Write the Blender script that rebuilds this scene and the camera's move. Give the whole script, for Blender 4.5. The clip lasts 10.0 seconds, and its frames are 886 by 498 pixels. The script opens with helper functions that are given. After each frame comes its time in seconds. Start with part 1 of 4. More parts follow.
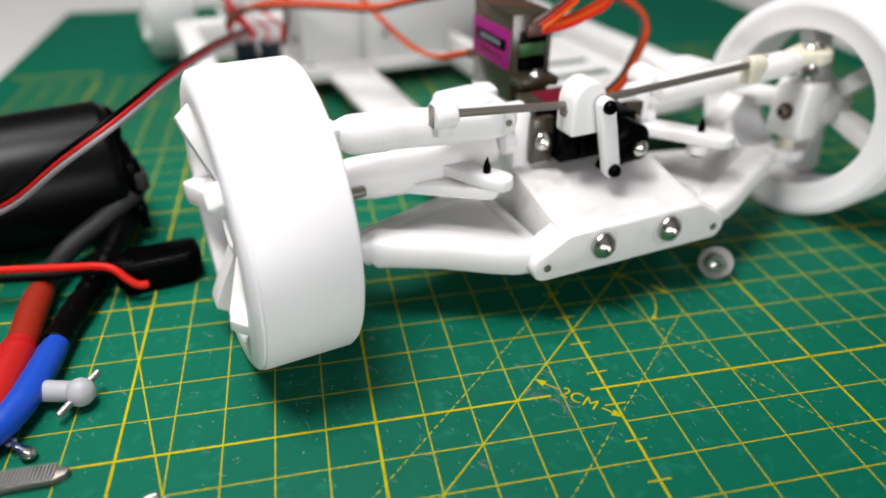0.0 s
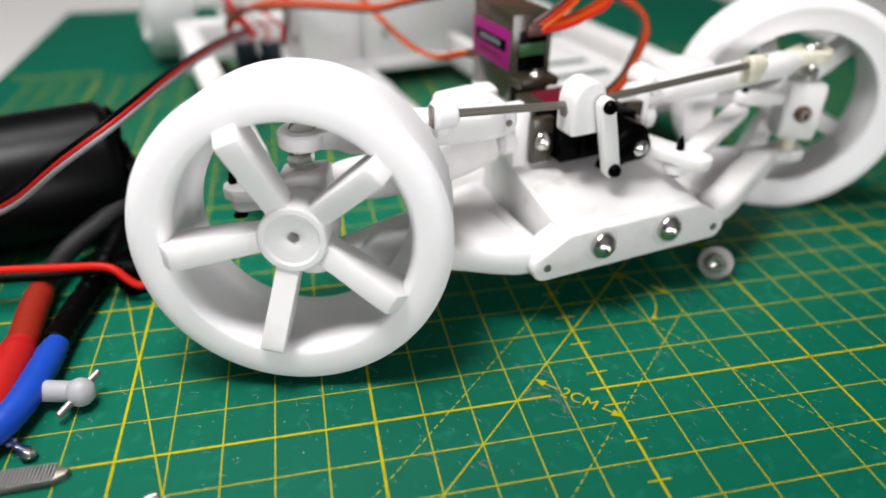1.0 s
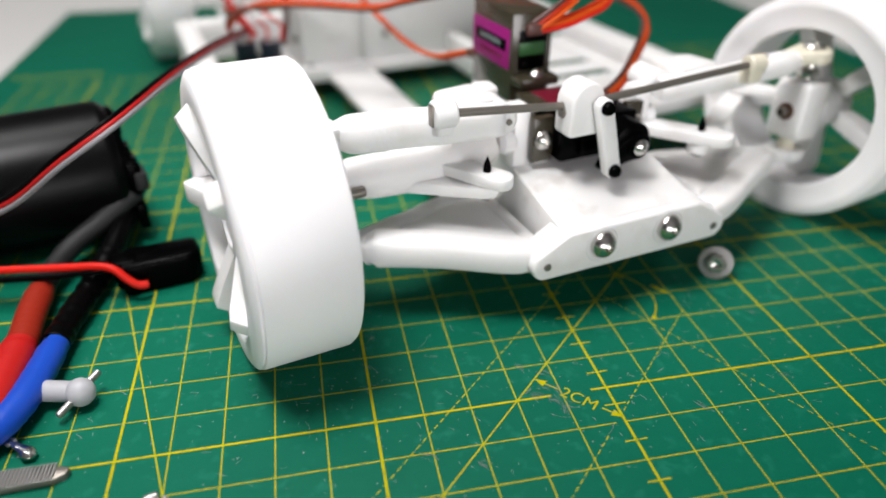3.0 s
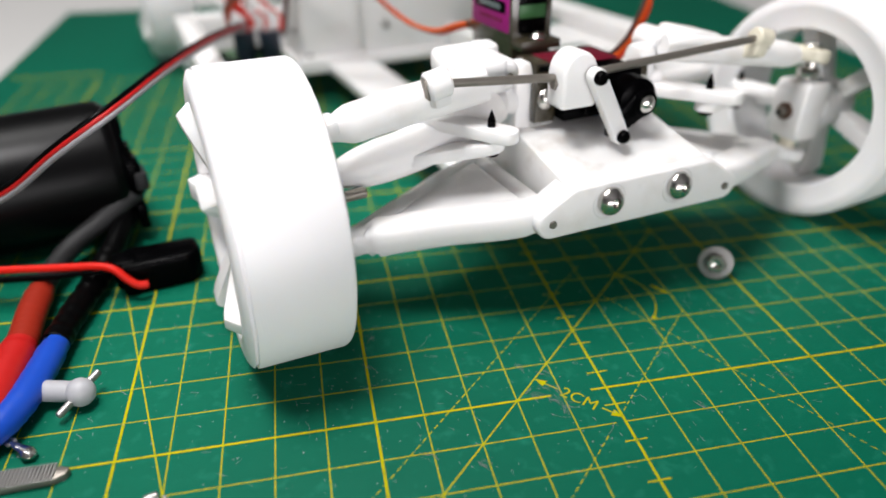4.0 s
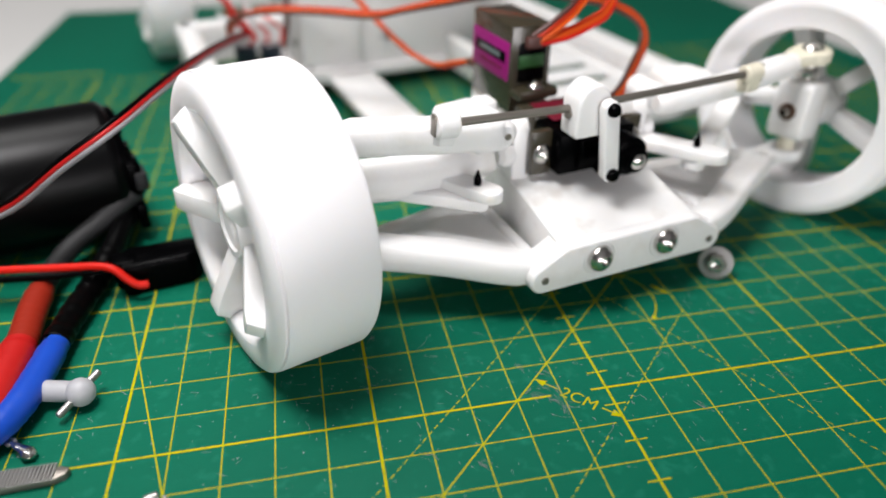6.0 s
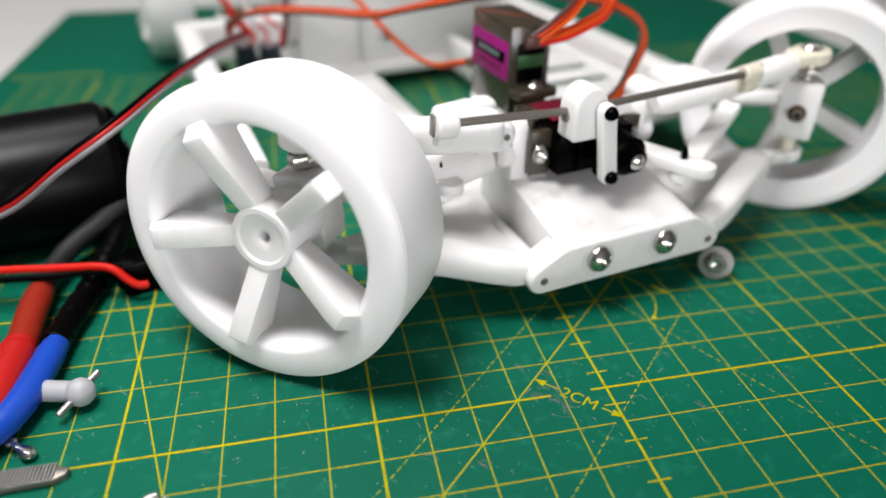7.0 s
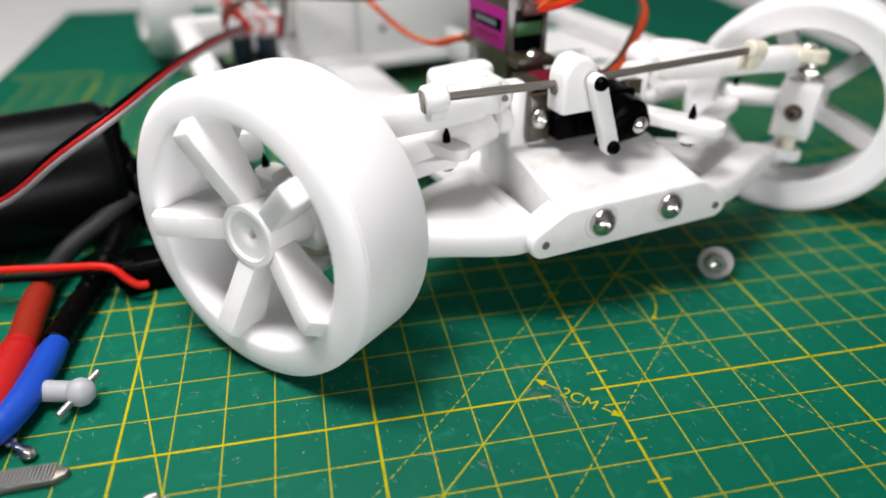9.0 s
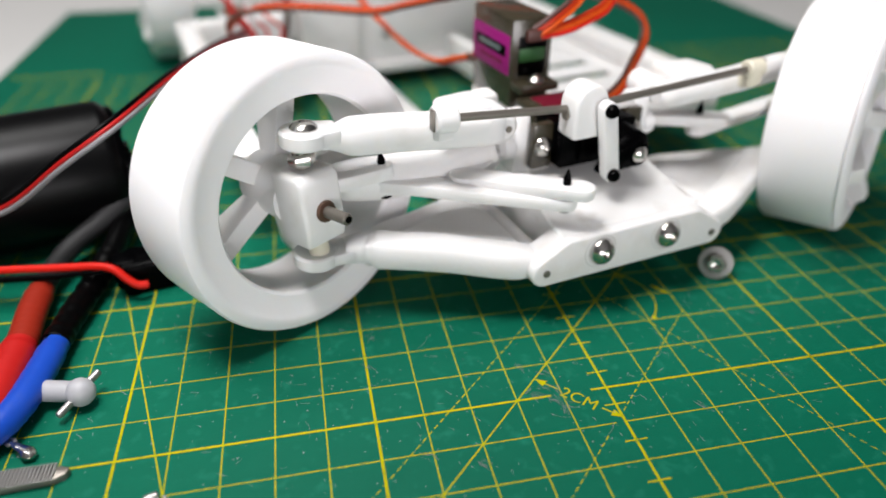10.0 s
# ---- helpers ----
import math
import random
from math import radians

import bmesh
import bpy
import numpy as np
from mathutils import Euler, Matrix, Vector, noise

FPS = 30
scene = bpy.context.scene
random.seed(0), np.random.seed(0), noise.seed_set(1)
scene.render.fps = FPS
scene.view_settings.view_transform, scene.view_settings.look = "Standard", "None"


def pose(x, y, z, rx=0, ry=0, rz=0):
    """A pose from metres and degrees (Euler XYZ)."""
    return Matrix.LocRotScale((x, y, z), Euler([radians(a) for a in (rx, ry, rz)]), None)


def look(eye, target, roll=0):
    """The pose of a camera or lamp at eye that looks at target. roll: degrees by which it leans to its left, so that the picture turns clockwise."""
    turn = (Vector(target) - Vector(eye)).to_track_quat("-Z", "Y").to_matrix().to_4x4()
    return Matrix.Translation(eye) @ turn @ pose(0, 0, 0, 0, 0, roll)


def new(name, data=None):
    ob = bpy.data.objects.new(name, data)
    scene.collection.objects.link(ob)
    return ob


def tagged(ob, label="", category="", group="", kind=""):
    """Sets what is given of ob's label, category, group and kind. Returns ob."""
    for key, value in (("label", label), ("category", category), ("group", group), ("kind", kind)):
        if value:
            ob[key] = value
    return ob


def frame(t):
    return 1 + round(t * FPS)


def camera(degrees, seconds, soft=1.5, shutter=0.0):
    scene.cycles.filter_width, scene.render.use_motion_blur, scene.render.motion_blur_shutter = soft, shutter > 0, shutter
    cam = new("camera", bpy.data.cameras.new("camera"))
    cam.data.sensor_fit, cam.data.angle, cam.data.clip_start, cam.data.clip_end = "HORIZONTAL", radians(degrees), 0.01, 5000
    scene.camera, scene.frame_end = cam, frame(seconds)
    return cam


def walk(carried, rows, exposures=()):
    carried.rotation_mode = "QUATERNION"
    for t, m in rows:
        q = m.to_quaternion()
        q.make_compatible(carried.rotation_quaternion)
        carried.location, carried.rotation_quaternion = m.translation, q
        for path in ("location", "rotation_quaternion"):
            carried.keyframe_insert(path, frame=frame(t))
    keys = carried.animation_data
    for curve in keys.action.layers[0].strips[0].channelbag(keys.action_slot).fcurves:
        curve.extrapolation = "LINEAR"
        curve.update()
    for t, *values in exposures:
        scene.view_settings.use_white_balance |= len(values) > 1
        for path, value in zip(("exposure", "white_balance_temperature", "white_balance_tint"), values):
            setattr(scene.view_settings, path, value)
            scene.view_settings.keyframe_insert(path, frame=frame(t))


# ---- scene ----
cam = camera(65.79, 10.0, 1.75)
STILL = look((0.04267, 0.00032, 0.10422), (0.04267 + 0.17581, 0.00032 + 0.82752, 0.10422 - 0.53320), 0.256)
walk(cam, [(0, STILL), (10, STILL)])
cam.data.dof.use_dof = True
cam.data.dof.focus_distance = 0.143
cam.data.dof.aperture_fstop = 7.0

# ---- light, added and unseen: low pendant over the mat, window behind camera, ceiling luminaire ----
world = bpy.data.worlds.new("room_air")
scene.world = world
world.use_nodes = True
world.node_tree.nodes["Background"].inputs[0].default_value = (0.9, 0.95, 1.0, 1)
world.node_tree.nodes["Background"].inputs[1].default_value = 0.02
scene.view_settings.exposure = 0.0

KEY_LAMP = (-0.004, 0.108, 0.275)


def area_light(name, m, shape, sx, sy, watts, color):
    data = bpy.data.lights.new(name, "AREA")
    data.shape, data.size, data.size_y, data.energy, data.color = shape, sx, sy, watts, color
    ob = new(name, data)
    ob.matrix_world = m
    return ob


# Overhead key, hung low so brightness falls off towards the right.
area_light("added_key_light", pose(*KEY_LAMP), "DISK", 0.09, 0.09, 0.88, (1.0, 0.975, 0.98))
# Added front fill: sits low to brighten upright faces and spare the mat.
area_light("front_fill_light", pose(0.45, -2.17, 0.12, 90), "RECTANGLE", 1.9, 0.7, 40, (1.0, 0.965, 0.99))
# Added rear fill from overhead, brightens the far desk and car's back.
area_light("rear_fill_glow", pose(-0.26, 0.46, 1.235), "RECTANGLE", 0.9, 0.4, 15, (1.0, 0.985, 0.97))


# ---- materials ----
def material(name, color, rough=0.5, metal=0.0, vary=0.08, grain=900.0, bump=0.0, bump_scale=1500.0, wear=None, wear_amount=0.5,
             wear_scale=60.0, coat=0.0, trans=0.0, sss=0.0, layers=0.0, spec=0.5):
    m = bpy.data.materials.new(name)
    m.use_nodes = True
    nt = m.node_tree
    b = nt.nodes["Principled BSDF"]
    b.inputs["Roughness"].default_value, b.inputs["Metallic"].default_value = rough, metal
    b.inputs["Coat Weight"].default_value = coat
    b.inputs["Specular IOR Level"].default_value = spec
    b.inputs["Transmission Weight"].default_value = trans
    if sss:
        b.inputs["Subsurface Weight"].default_value = sss
        b.inputs["Subsurface Radius"].default_value = (1.0, 0.9, 0.8)
        b.inputs["Subsurface Scale"].default_value = 0.0025
    tc = nt.nodes.new("ShaderNodeTexCoord")

    def tex(scale, detail=3.0):
        n = nt.nodes.new("ShaderNodeTexNoise")
        n.inputs["Scale"].default_value, n.inputs["Detail"].default_value = scale, detail
        nt.links.new(tc.outputs["Object"], n.inputs["Vector"])
        return n

    def mixed(fac, a, c):
        n = nt.nodes.new("ShaderNodeMix")
        n.data_type = "RGBA"
        for sock, val in ((n.inputs[0], fac), (n.inputs[6], a), (n.inputs[7], c)):
            if hasattr(val, "links"):
                nt.links.new(val, sock)
            else:
                sock.default_value = val if isinstance(val, float) else (*val, 1)
        return n.outputs[2]

    dark = tuple(c * (1 - vary) for c in color)
    light = tuple(min(1, c * (1 + vary)) for c in color)
    out = mixed(tex(grain * 0.06).outputs["Fac"], dark, light)
    out = mixed(tex(grain).outputs["Fac"], out, mixed(0.5, out, dark))
    if wear:
        ramp = nt.nodes.new("ShaderNodeValToRGB")
        ramp.color_ramp.elements[0].position, ramp.color_ramp.elements[1].position = 0.56, 0.70
        nt.links.new(tex(wear_scale, 8.0).outputs["Fac"], ramp.inputs[0])
        k = nt.nodes.new("ShaderNodeMath")
        k.operation = "MULTIPLY"
        k.inputs[1].default_value = wear_amount
        nt.links.new(ramp.outputs[0], k.inputs[0])
        out = mixed(k.outputs[0], out, wear)
    nt.links.new(out, b.inputs["Base Color"])
    if bump:
        bn = nt.nodes.new("ShaderNodeBump")
        bn.inputs["Strength"].default_value, bn.inputs["Distance"].default_value = bump, 0.0002
        nt.links.new(tex(bump_scale, 4.0).outputs["Fac"], bn.inputs["Height"])
        last = bn
        if layers:
            wv = nt.nodes.new("ShaderNodeTexWave")
            wv.bands_direction = "X"
            wv.inputs["Scale"].default_value, wv.inputs["Distortion"].default_value = layers, 0.6
            nt.links.new(tc.outputs["Object"], wv.inputs["Vector"])
            b2 = nt.nodes.new("ShaderNodeBump")
            b2.inputs["Strength"].default_value, b2.inputs["Distance"].default_value = 0.10, 0.0001
            nt.links.new(wv.outputs["Fac"], b2.inputs["Height"])
            nt.links.new(bn.outputs[0], b2.inputs["Normal"])
            last = b2
        nt.links.new(last.outputs[0], b.inputs["Normal"])
    return m


WHITE = material("white_printed_plastic", (0.78, 0.77, 0.765), 0.42, vary=0.03, grain=700, bump=0.22, bump_scale=900, wear=(0.58, 0.545, 0.49), wear_amount=0.32, wear_scale=85, sss=0.3)
# Same white plastic, wheel's stronger light put into the base colour; layer lines added.
TREAD_LIT = material("lit_white_wheel_plastic", (0.86, 0.845, 0.855), 0.45, vary=0.02, grain=700, bump=0.14, bump_scale=900, layers=520, sss=0.3)
NOSE = material("stained_white_plastic", (0.76, 0.755, 0.745), 0.42, vary=0.03, grain=500, bump=0.15, bump_scale=900, wear=(0.50, 0.46, 0.42), wear_amount=0.55, wear_scale=110, sss=0.25)
CREAM = material("glue_stained_plastic", (0.66, 0.62, 0.50), 0.45, vary=0.12, grain=600, bump=0.15)
STEEL = material("steel", (0.62, 0.60, 0.57), 0.22, 1.0, vary=0.12, grain=1500, bump=0.05)
ROD = material("steel_rod", (0.21, 0.19, 0.165), 0.42, 0.7, vary=0.2, grain=1200, bump=0.1)
ZINC = material("zinc", (0.34, 0.33, 0.32), 0.42, 0.9, vary=0.2, grain=900, bump=0.3)
BRASS = material("copper_washer", (0.11, 0.06, 0.04), 0.45, 0.5, vary=0.2)
BLACK = material("black_plastic", (0.0008, 0.0008, 0.001), 0.25, spec=0.03, vary=0.3, grain=600, bump=0.08)
SATIN = material("black_anodised_metal", (0.0008, 0.0008, 0.001), 0.34, 0.0, vary=0.2, grain=500, bump=0.04, spec=0.13)
SMOKE = material("smoky_servo_plastic", (0.036, 0.030, 0.018), 0.24, vary=0.3, grain=300, bump=0.06, coat=0.3)
PURPLE = material("magenta_label", (0.25, 0.006, 0.14), 0.4, spec=0.25, vary=0.1)
LABELGREY = material("label_grey", (0.10, 0.13, 0.13), 0.4)
RED_LABEL = material("red_label", (0.11, 0.003, 0.014), 0.4, spec=0.25)
PCB = material("green_board", (0.012, 0.085, 0.015), 0.4, vary=0.3, grain=700)
NAVY = material("navy_capacitor", (0.012, 0.016, 0.032), 0.3, vary=0.2)
RED = material("red_wire", (0.55, 0.012, 0.006), 0.42, vary=0.1, bump=0.05, spec=0.2)
ORANGE = material("orange_wire", (0.60, 0.080, 0.006), 0.42, vary=0.15, spec=0.2)
LEADRED = material("dark_red_wire", (0.32, 0.006, 0.006), 0.5, vary=0.1, spec=0.2)
# White strand with its shade put into the colour, far darker than WHITEWIRE.
LEADWHITE_SHADED = material("shaded_white_wire", (0.19, 0.18, 0.19), 0.5, vary=0.1, spec=0.3)
RUST = material("red_orange_wire", (0.42, 0.026, 0.005), 0.42, vary=0.15, spec=0.2)
BROWN = material("brown_wire", (0.07, 0.025, 0.02), 0.45, vary=0.1)
WHITEWIRE = material("white_wire", (0.68, 0.66, 0.66), 0.45, vary=0.05)
BLACKWIRE = material("black_wire", (0.0012, 0.0012, 0.0013), 0.3, spec=0.05, vary=0.2, bump=0.1)
GREYWIRE = material("grey_silicone_wire", (0.018, 0.018, 0.019), 0.6, spec=0.25, vary=0.2, bump=0.15)
SHRINKRED = material("red_heat_shrink", (0.42, 0.010, 0.009), 0.38, spec=0.3, vary=0.15, grain=300, bump=0.3, bump_scale=300)
SHRINKBLUE = material("blue_heat_shrink", (0.008, 0.06, 0.42), 0.36, spec=0.3, vary=0.15, grain=300, bump=0.25, bump_scale=300)
MAT = material("green_mat_vinyl", (0.0010, 0.116, 0.066), 0.55, vary=0.2, grain=260, bump=0.35, bump_scale=2600, spec=0.10, wear=(0.016, 0.19, 0.125), wear_amount=0.35,
               wear_scale=240)
INK = material("yellow_print", (0.42, 0.385, 0.003), 0.6, spec=0.04, vary=0.18, grain=900, bump=0.2, bump_scale=2600, wear=(0.06, 0.15, 0.03), wear_amount=0.6,
               wear_scale=500)
SCRATCH = material("pale_scratch", (0.27, 0.29, 0.31), 0.6, vary=0.3)
SMEAR = material("pinkish_scuff", (0.19, 0.20, 0.205), 0.65, vary=0.35, grain=1500)
OLDSHRINK = material("faded_orange_red_heat_shrink", (0.27, 0.019, 0.008), 0.5, spec=0.14, vary=0.3, grain=500, bump=0.7, bump_scale=420)
# Even grey base, about half as bright as the other white plastics.
DULL = material("dull_grey_white_plastic", (0.38, 0.38, 0.40), 0.45, vary=0.06, grain=500, bump=0.15, sss=0.2)
DESK = material("pale_desk_laminate", (0.62, 0.61, 0.60), 0.5, vary=0.08, grain=120, bump=0.1)
PAINT = material("wall_paint", (0.26, 0.26, 0.26), 0.7, vary=0.03, grain=30, bump=0.1, bump_scale=200)
FLOORM = material("grey_floor", (0.2, 0.195, 0.19), 0.5, vary=0.1, grain=30)


# ---- mesh helpers; shapes are in millimetres ----
def joined(*bms):
    out = bmesh.new()
    for b in bms:
        me = bpy.data.meshes.new("t")
        b.to_mesh(me)
        out.from_mesh(me)
        bpy.data.meshes.remove(me)
        b.free()
    return out


def softened(bm, r, seg=2, limit=28):
    if r > 0:
        es = [e for e in bm.edges if len(e.link_faces) == 2 and e.calc_face_angle(0) > radians(limit)]
        bmesh.ops.bevel(bm, geom=es, offset=r, segments=seg, profile=0.5, affect="EDGES", clamp_overlap=True)
    return bm


def box(x0, x1, y0, y1, z0, z1, r=0.5, seg=2):
    bm = bmesh.new()
    bmesh.ops.create_cube(bm, size=1)
    for v in bm.verts:
        v.co = Vector(((x0 + x1) / 2 + v.co.x * (x1 - x0), (y0 + y1) / 2 + v.co.y * (y1 - y0), (z0 + z1) / 2 + v.co.z * (z1 - z0)))
    return softened(bm, r, seg)


def prism(pts, axis, a, b, r=0.5, seg=2):
    """A polygon in the two axes that are left, extruded along axis from a to b."""
    bm = bmesh.new()
    put = {"x": lambda p, h: (h, p[0], p[1]), "y": lambda p, h: (p[0], h, p[1]), "z": lambda p, h: (p[0], p[1], h)}[axis]
    lo = [bm.verts.new(put(p, a)) for p in pts]
    hi = [bm.verts.new(put(p, b)) for p in pts]
    bm.faces.new(lo), bm.faces.new(hi)
    for i in range(len(pts)):
        j = (i + 1) % len(pts)
        bm.faces.new((lo[i], lo[j], hi[j], hi[i]))
    bmesh.ops.recalc_face_normals(bm, faces=bm.faces)
    return softened(bm, r, seg)


def lathe(profile, axis="x", n=96, closed=False):
    """Revolves (along, radius) pairs round the axis."""
    bm = bmesh.new()
    put = {"x": lambda a, c, s: (a, c, s), "y": lambda a, c, s: (c, a, s), "z": lambda a, c, s: (c, s, a)}[axis]
    rings = []
    for a, r in profile:
        rings.append([bm.verts.new(put(a, r * math.cos(2 * math.pi * k / n), r * math.sin(2 * math.pi * k / n))) for k in range(n)])
    m = len(rings)
    for i in range(m if closed else m - 1):
        p, q = rings[i], rings[(i + 1) % m]
        for k in range(n):
            l = (k + 1) % n
            bm.faces.new((p[k], p[l], q[l], q[k]))
    if not closed:
        bm.faces.new(rings[0]), bm.faces.new(rings[-1])
    bmesh.ops.recalc_face_normals(bm, faces=bm.faces)
    return bm


def moved(bm, m):
    bmesh.ops.transform(bm, matrix=m, verts=bm.verts)
    return bm


def shift(bm, x, y, z):
    return moved(bm, Matrix.Translation((x, y, z)))


def rod(p, q, r, n=16, cap=0.3):
    """A round bar from p to q."""
    p, q = Vector(p), Vector(q)
    h = (q - p).length
    bm = lathe([(0, r - cap), (cap, r), (h - cap, r), (h, r - cap)], "z", n)
    return moved(bm, Matrix.Translation(p) @ (q - p).to_track_quat("Z", "Y").to_matrix().to_4x4())


def spline(pts, k=8):
    pts = [Vector(p) for p in pts]
    out = []
    for i in range(len(pts) - 1):
        a, b, c, d = pts[max(i - 1, 0)], pts[i], pts[i + 1], pts[min(i + 2, len(pts) - 1)]
        for s in range(k):
            t = s / k
            out.append(0.5 * (2 * b + (c - a) * t + (2 * a - 5 * b + 4 * c - d) * t * t + (3 * b - a - 3 * c + d) * t ** 3))
    return out + [pts[-1]]


def sweep(pts, radii, n=10, flat=1.0, side=(0, 0, 1), square=1.0):
    """A tube along points; radii one number or one for each point; square under 1 gives a boxy section."""
    def soft(v):
        return math.copysign(abs(v) ** square, v)

    bm = bmesh.new()
    rr = radii if isinstance(radii, (list, tuple)) else [radii] * len(pts)
    rings = []
    for i, p in enumerate(pts):
        d = (pts[min(i + 1, len(pts) - 1)] - pts[max(i - 1, 0)]).normalized()
        u = d.cross(Vector(side))
        u = u.normalized() if u.length > 1e-4 else d.orthogonal().normalized()
        w = d.cross(u).normalized()
        rings.append([bm.verts.new(p + (u * soft(math.cos(2 * math.pi * k / n)) + w * flat * soft(math.sin(2 * math.pi * k / n))) * rr[i]) for k in range(n)])
    for p, q in zip(rings, rings[1:]):
        for k in range(n):
            bm.faces.new((p[k], p[(k + 1) % n], q[(k + 1) % n], q[k]))
    bm.faces.new(rings[0]), bm.faces.new(rings[-1])
    bmesh.ops.recalc_face_normals(bm, faces=bm.faces)
    return bm


def wire(pts, r, k=8, n=10):
    return sweep(spline(pts, k), r, n)


def part(name, bm, mat, parent=None, label="", angle=38):
    me = bpy.data.meshes.new(name)
    bmesh.ops.scale(bm, vec=(0.001,) * 3, verts=bm.verts)
    bmesh.ops.recalc_face_normals(bm, faces=bm.faces)
    bm.to_mesh(me)
    bm.free()
    me.materials.append(mat)
    for p in me.polygons:
        p.use_smooth = True
    me.set_sharp_from_angle(angle=radians(angle))
    ob = new(name, me)
    ob.parent = parent
    if label:
        tagged(ob, label)
    return ob


def thing(name, bm, mat, label, category, kind="", group=""):
    return tagged(part(name, bm, mat), label, category, group, kind)


def bolt_head(r, h, axis="y", sign=-1):
    """A domed head with a cross recess hint: base at 0, dome towards sign."""
    prof = [(0, r * 0.96), (sign * h * 0.25, r), (sign * h * 0.6, r * 0.86), (sign * h * 0.85, r * 0.6), (sign * h, r * 0.34), (sign * h * 0.72, r * 0.26), (sign * h * 0.6, 0.05)]
    return lathe(prof, axis, 28)


# ---- the place ----
def plain_room():
    thing("floor", box(-2200, 2600, -2200, 2600, -760, -740, 0), FLOORM, "plain grey floor of the room", "floor", "structure")
    tagged(part("ceiling", box(-2200, 2600, -2200, 2600, 1250, 1290, 0), PAINT), "plain white ceiling", "ceiling", "", "structure")
    for n, b in (("wall_north", (-2200, 2600, 2600, 2660)), ("wall_west", (-2260, -2200, -2200, 2600)), ("wall_east", (2600, 2660, -2200, 2600))):
        tagged(part(n, box(*b, -740, 1290, 0), PAINT), "plain pale painted wall", "wall", "", "structure")
    for b in ((-2200, -520, -740, 1290), (1420, 2600, -740, 1290), (-520, 1420, -740, -250), (-520, 1420, 490, 1290)):
        tagged(part("wall_south", box(b[0], b[1], -2260, -2200, b[2], b[3], 0), PAINT), "plain pale painted wall beside the added window", "wall", "", "structure")
    # unseen window, added to house the front fill
    win = tagged(new("added_window_1"), "unseen white framed window added in the wall for front fill light", "window", "", "structure")
    for b in ((-520, -480, -250, 490), (1380, 1420, -250, 490), (-480, 1380, -250, -210), (-480, 1380, 450, 490), (430, 470, -210, 450)):
        part("added_window_frame", box(b[0], b[1], -2250, -2210, b[2], b[3], 3), PAINT, win)
    # unseen fitting, added as a body for the rear fill
    thing("added_ceiling_fitting", box(-730, 210, 240, 680, 1239, 1252, 2), PAINT, "unseen white flat ceiling fitting added for rear fill light", "ceiling light")
    # unseen added pendant for the key light: shallow shade, open below, on its cord
    px, py, pz = (1000 * v for v in KEY_LAMP)
    shade = [(pz - 6, 96), (pz - 6, 98), (pz + 4, 98), (pz + 16, 60), (pz + 30, 22), (pz + 34, 6), (pz + 32, 5), (pz + 27, 20), (pz + 13, 57), (pz + 3, 92)]
    pend = thing("added_pendant", shift(lathe(shade, "z", 48, True), px, py, 0), PAINT, "unseen shallow white pendant added over the mat for the key light", "lamp")
    part("cord", rod((px, py, pz + 30), (px, py, 1250), 3, 12), BLACK, pend)


def desk():
    top = thing("desk", box(-700, 1000, -350, 900, -31, -3, 3), DESK, "pale laminate desk top under the cutting mat", "desk")
    for x in (-660, 920):
        for y in (-310, 820):
            part("leg", box(x, x + 45, y, y + 45, -740, -31, 2), DESK, top)


MX0, MX1, MY0, MY1 = -96, 330, -119, 481


def quads(items):
    """Flat strips (ax, ay, bx, by, width) as one mesh, a hair above the mat."""
    bm = bmesh.new()
    for i, (ax, ay, bx, by, w) in enumerate(items):
        d = Vector((bx - ax, by - ay, 0)).normalized()
        s = Vector((-d.y, d.x, 0)) * w / 2
        z = Vector((0, 0, 0.03 + 0.012 * (i % 5)))
        a, b = Vector((ax, ay, 0)) + z, Vector((bx, by, 0)) + z
        bm.faces.new([bm.verts.new(v) for v in (a - s, b - s, b + s, a + s)])
    return bm


def lines(name, items, lift, parent):
    for i, it in enumerate(items):
        part(name, shift(quads([it]), 0, 0, lift + 0.004 * (i % 3)), INK, parent)


def dashes(ax, ay, bx, by, w, on=1.3, off=0.8):
    d = Vector((bx - ax, by - ay))
    n = d.length
    d.normalize()
    out, t = [], 0
    while t < n:
        e = min(t + on, n)
        out.append((ax + d.x * t, ay + d.y * t, ax + d.x * e, ay + d.y * e, w))
        t += on + off
    return out


def lettering(text, x, y, size, turn, parent, mat):
    cu = bpy.data.curves.new("lettering", "FONT")
    cu.body, cu.size, cu.align_x, cu.align_y = text, size, "CENTER", "CENTER"
    ob = bpy.data.objects.new("lettering", cu)
    me = bpy.data.meshes.new_from_object(ob)
    bpy.data.objects.remove(ob)
    me.materials.clear()
    me.materials.append(mat)
    t = new("lettering", me)
    t.parent = parent
    t.matrix_basis = pose(x, y, 0.00011, 0, 0, turn)
    return t


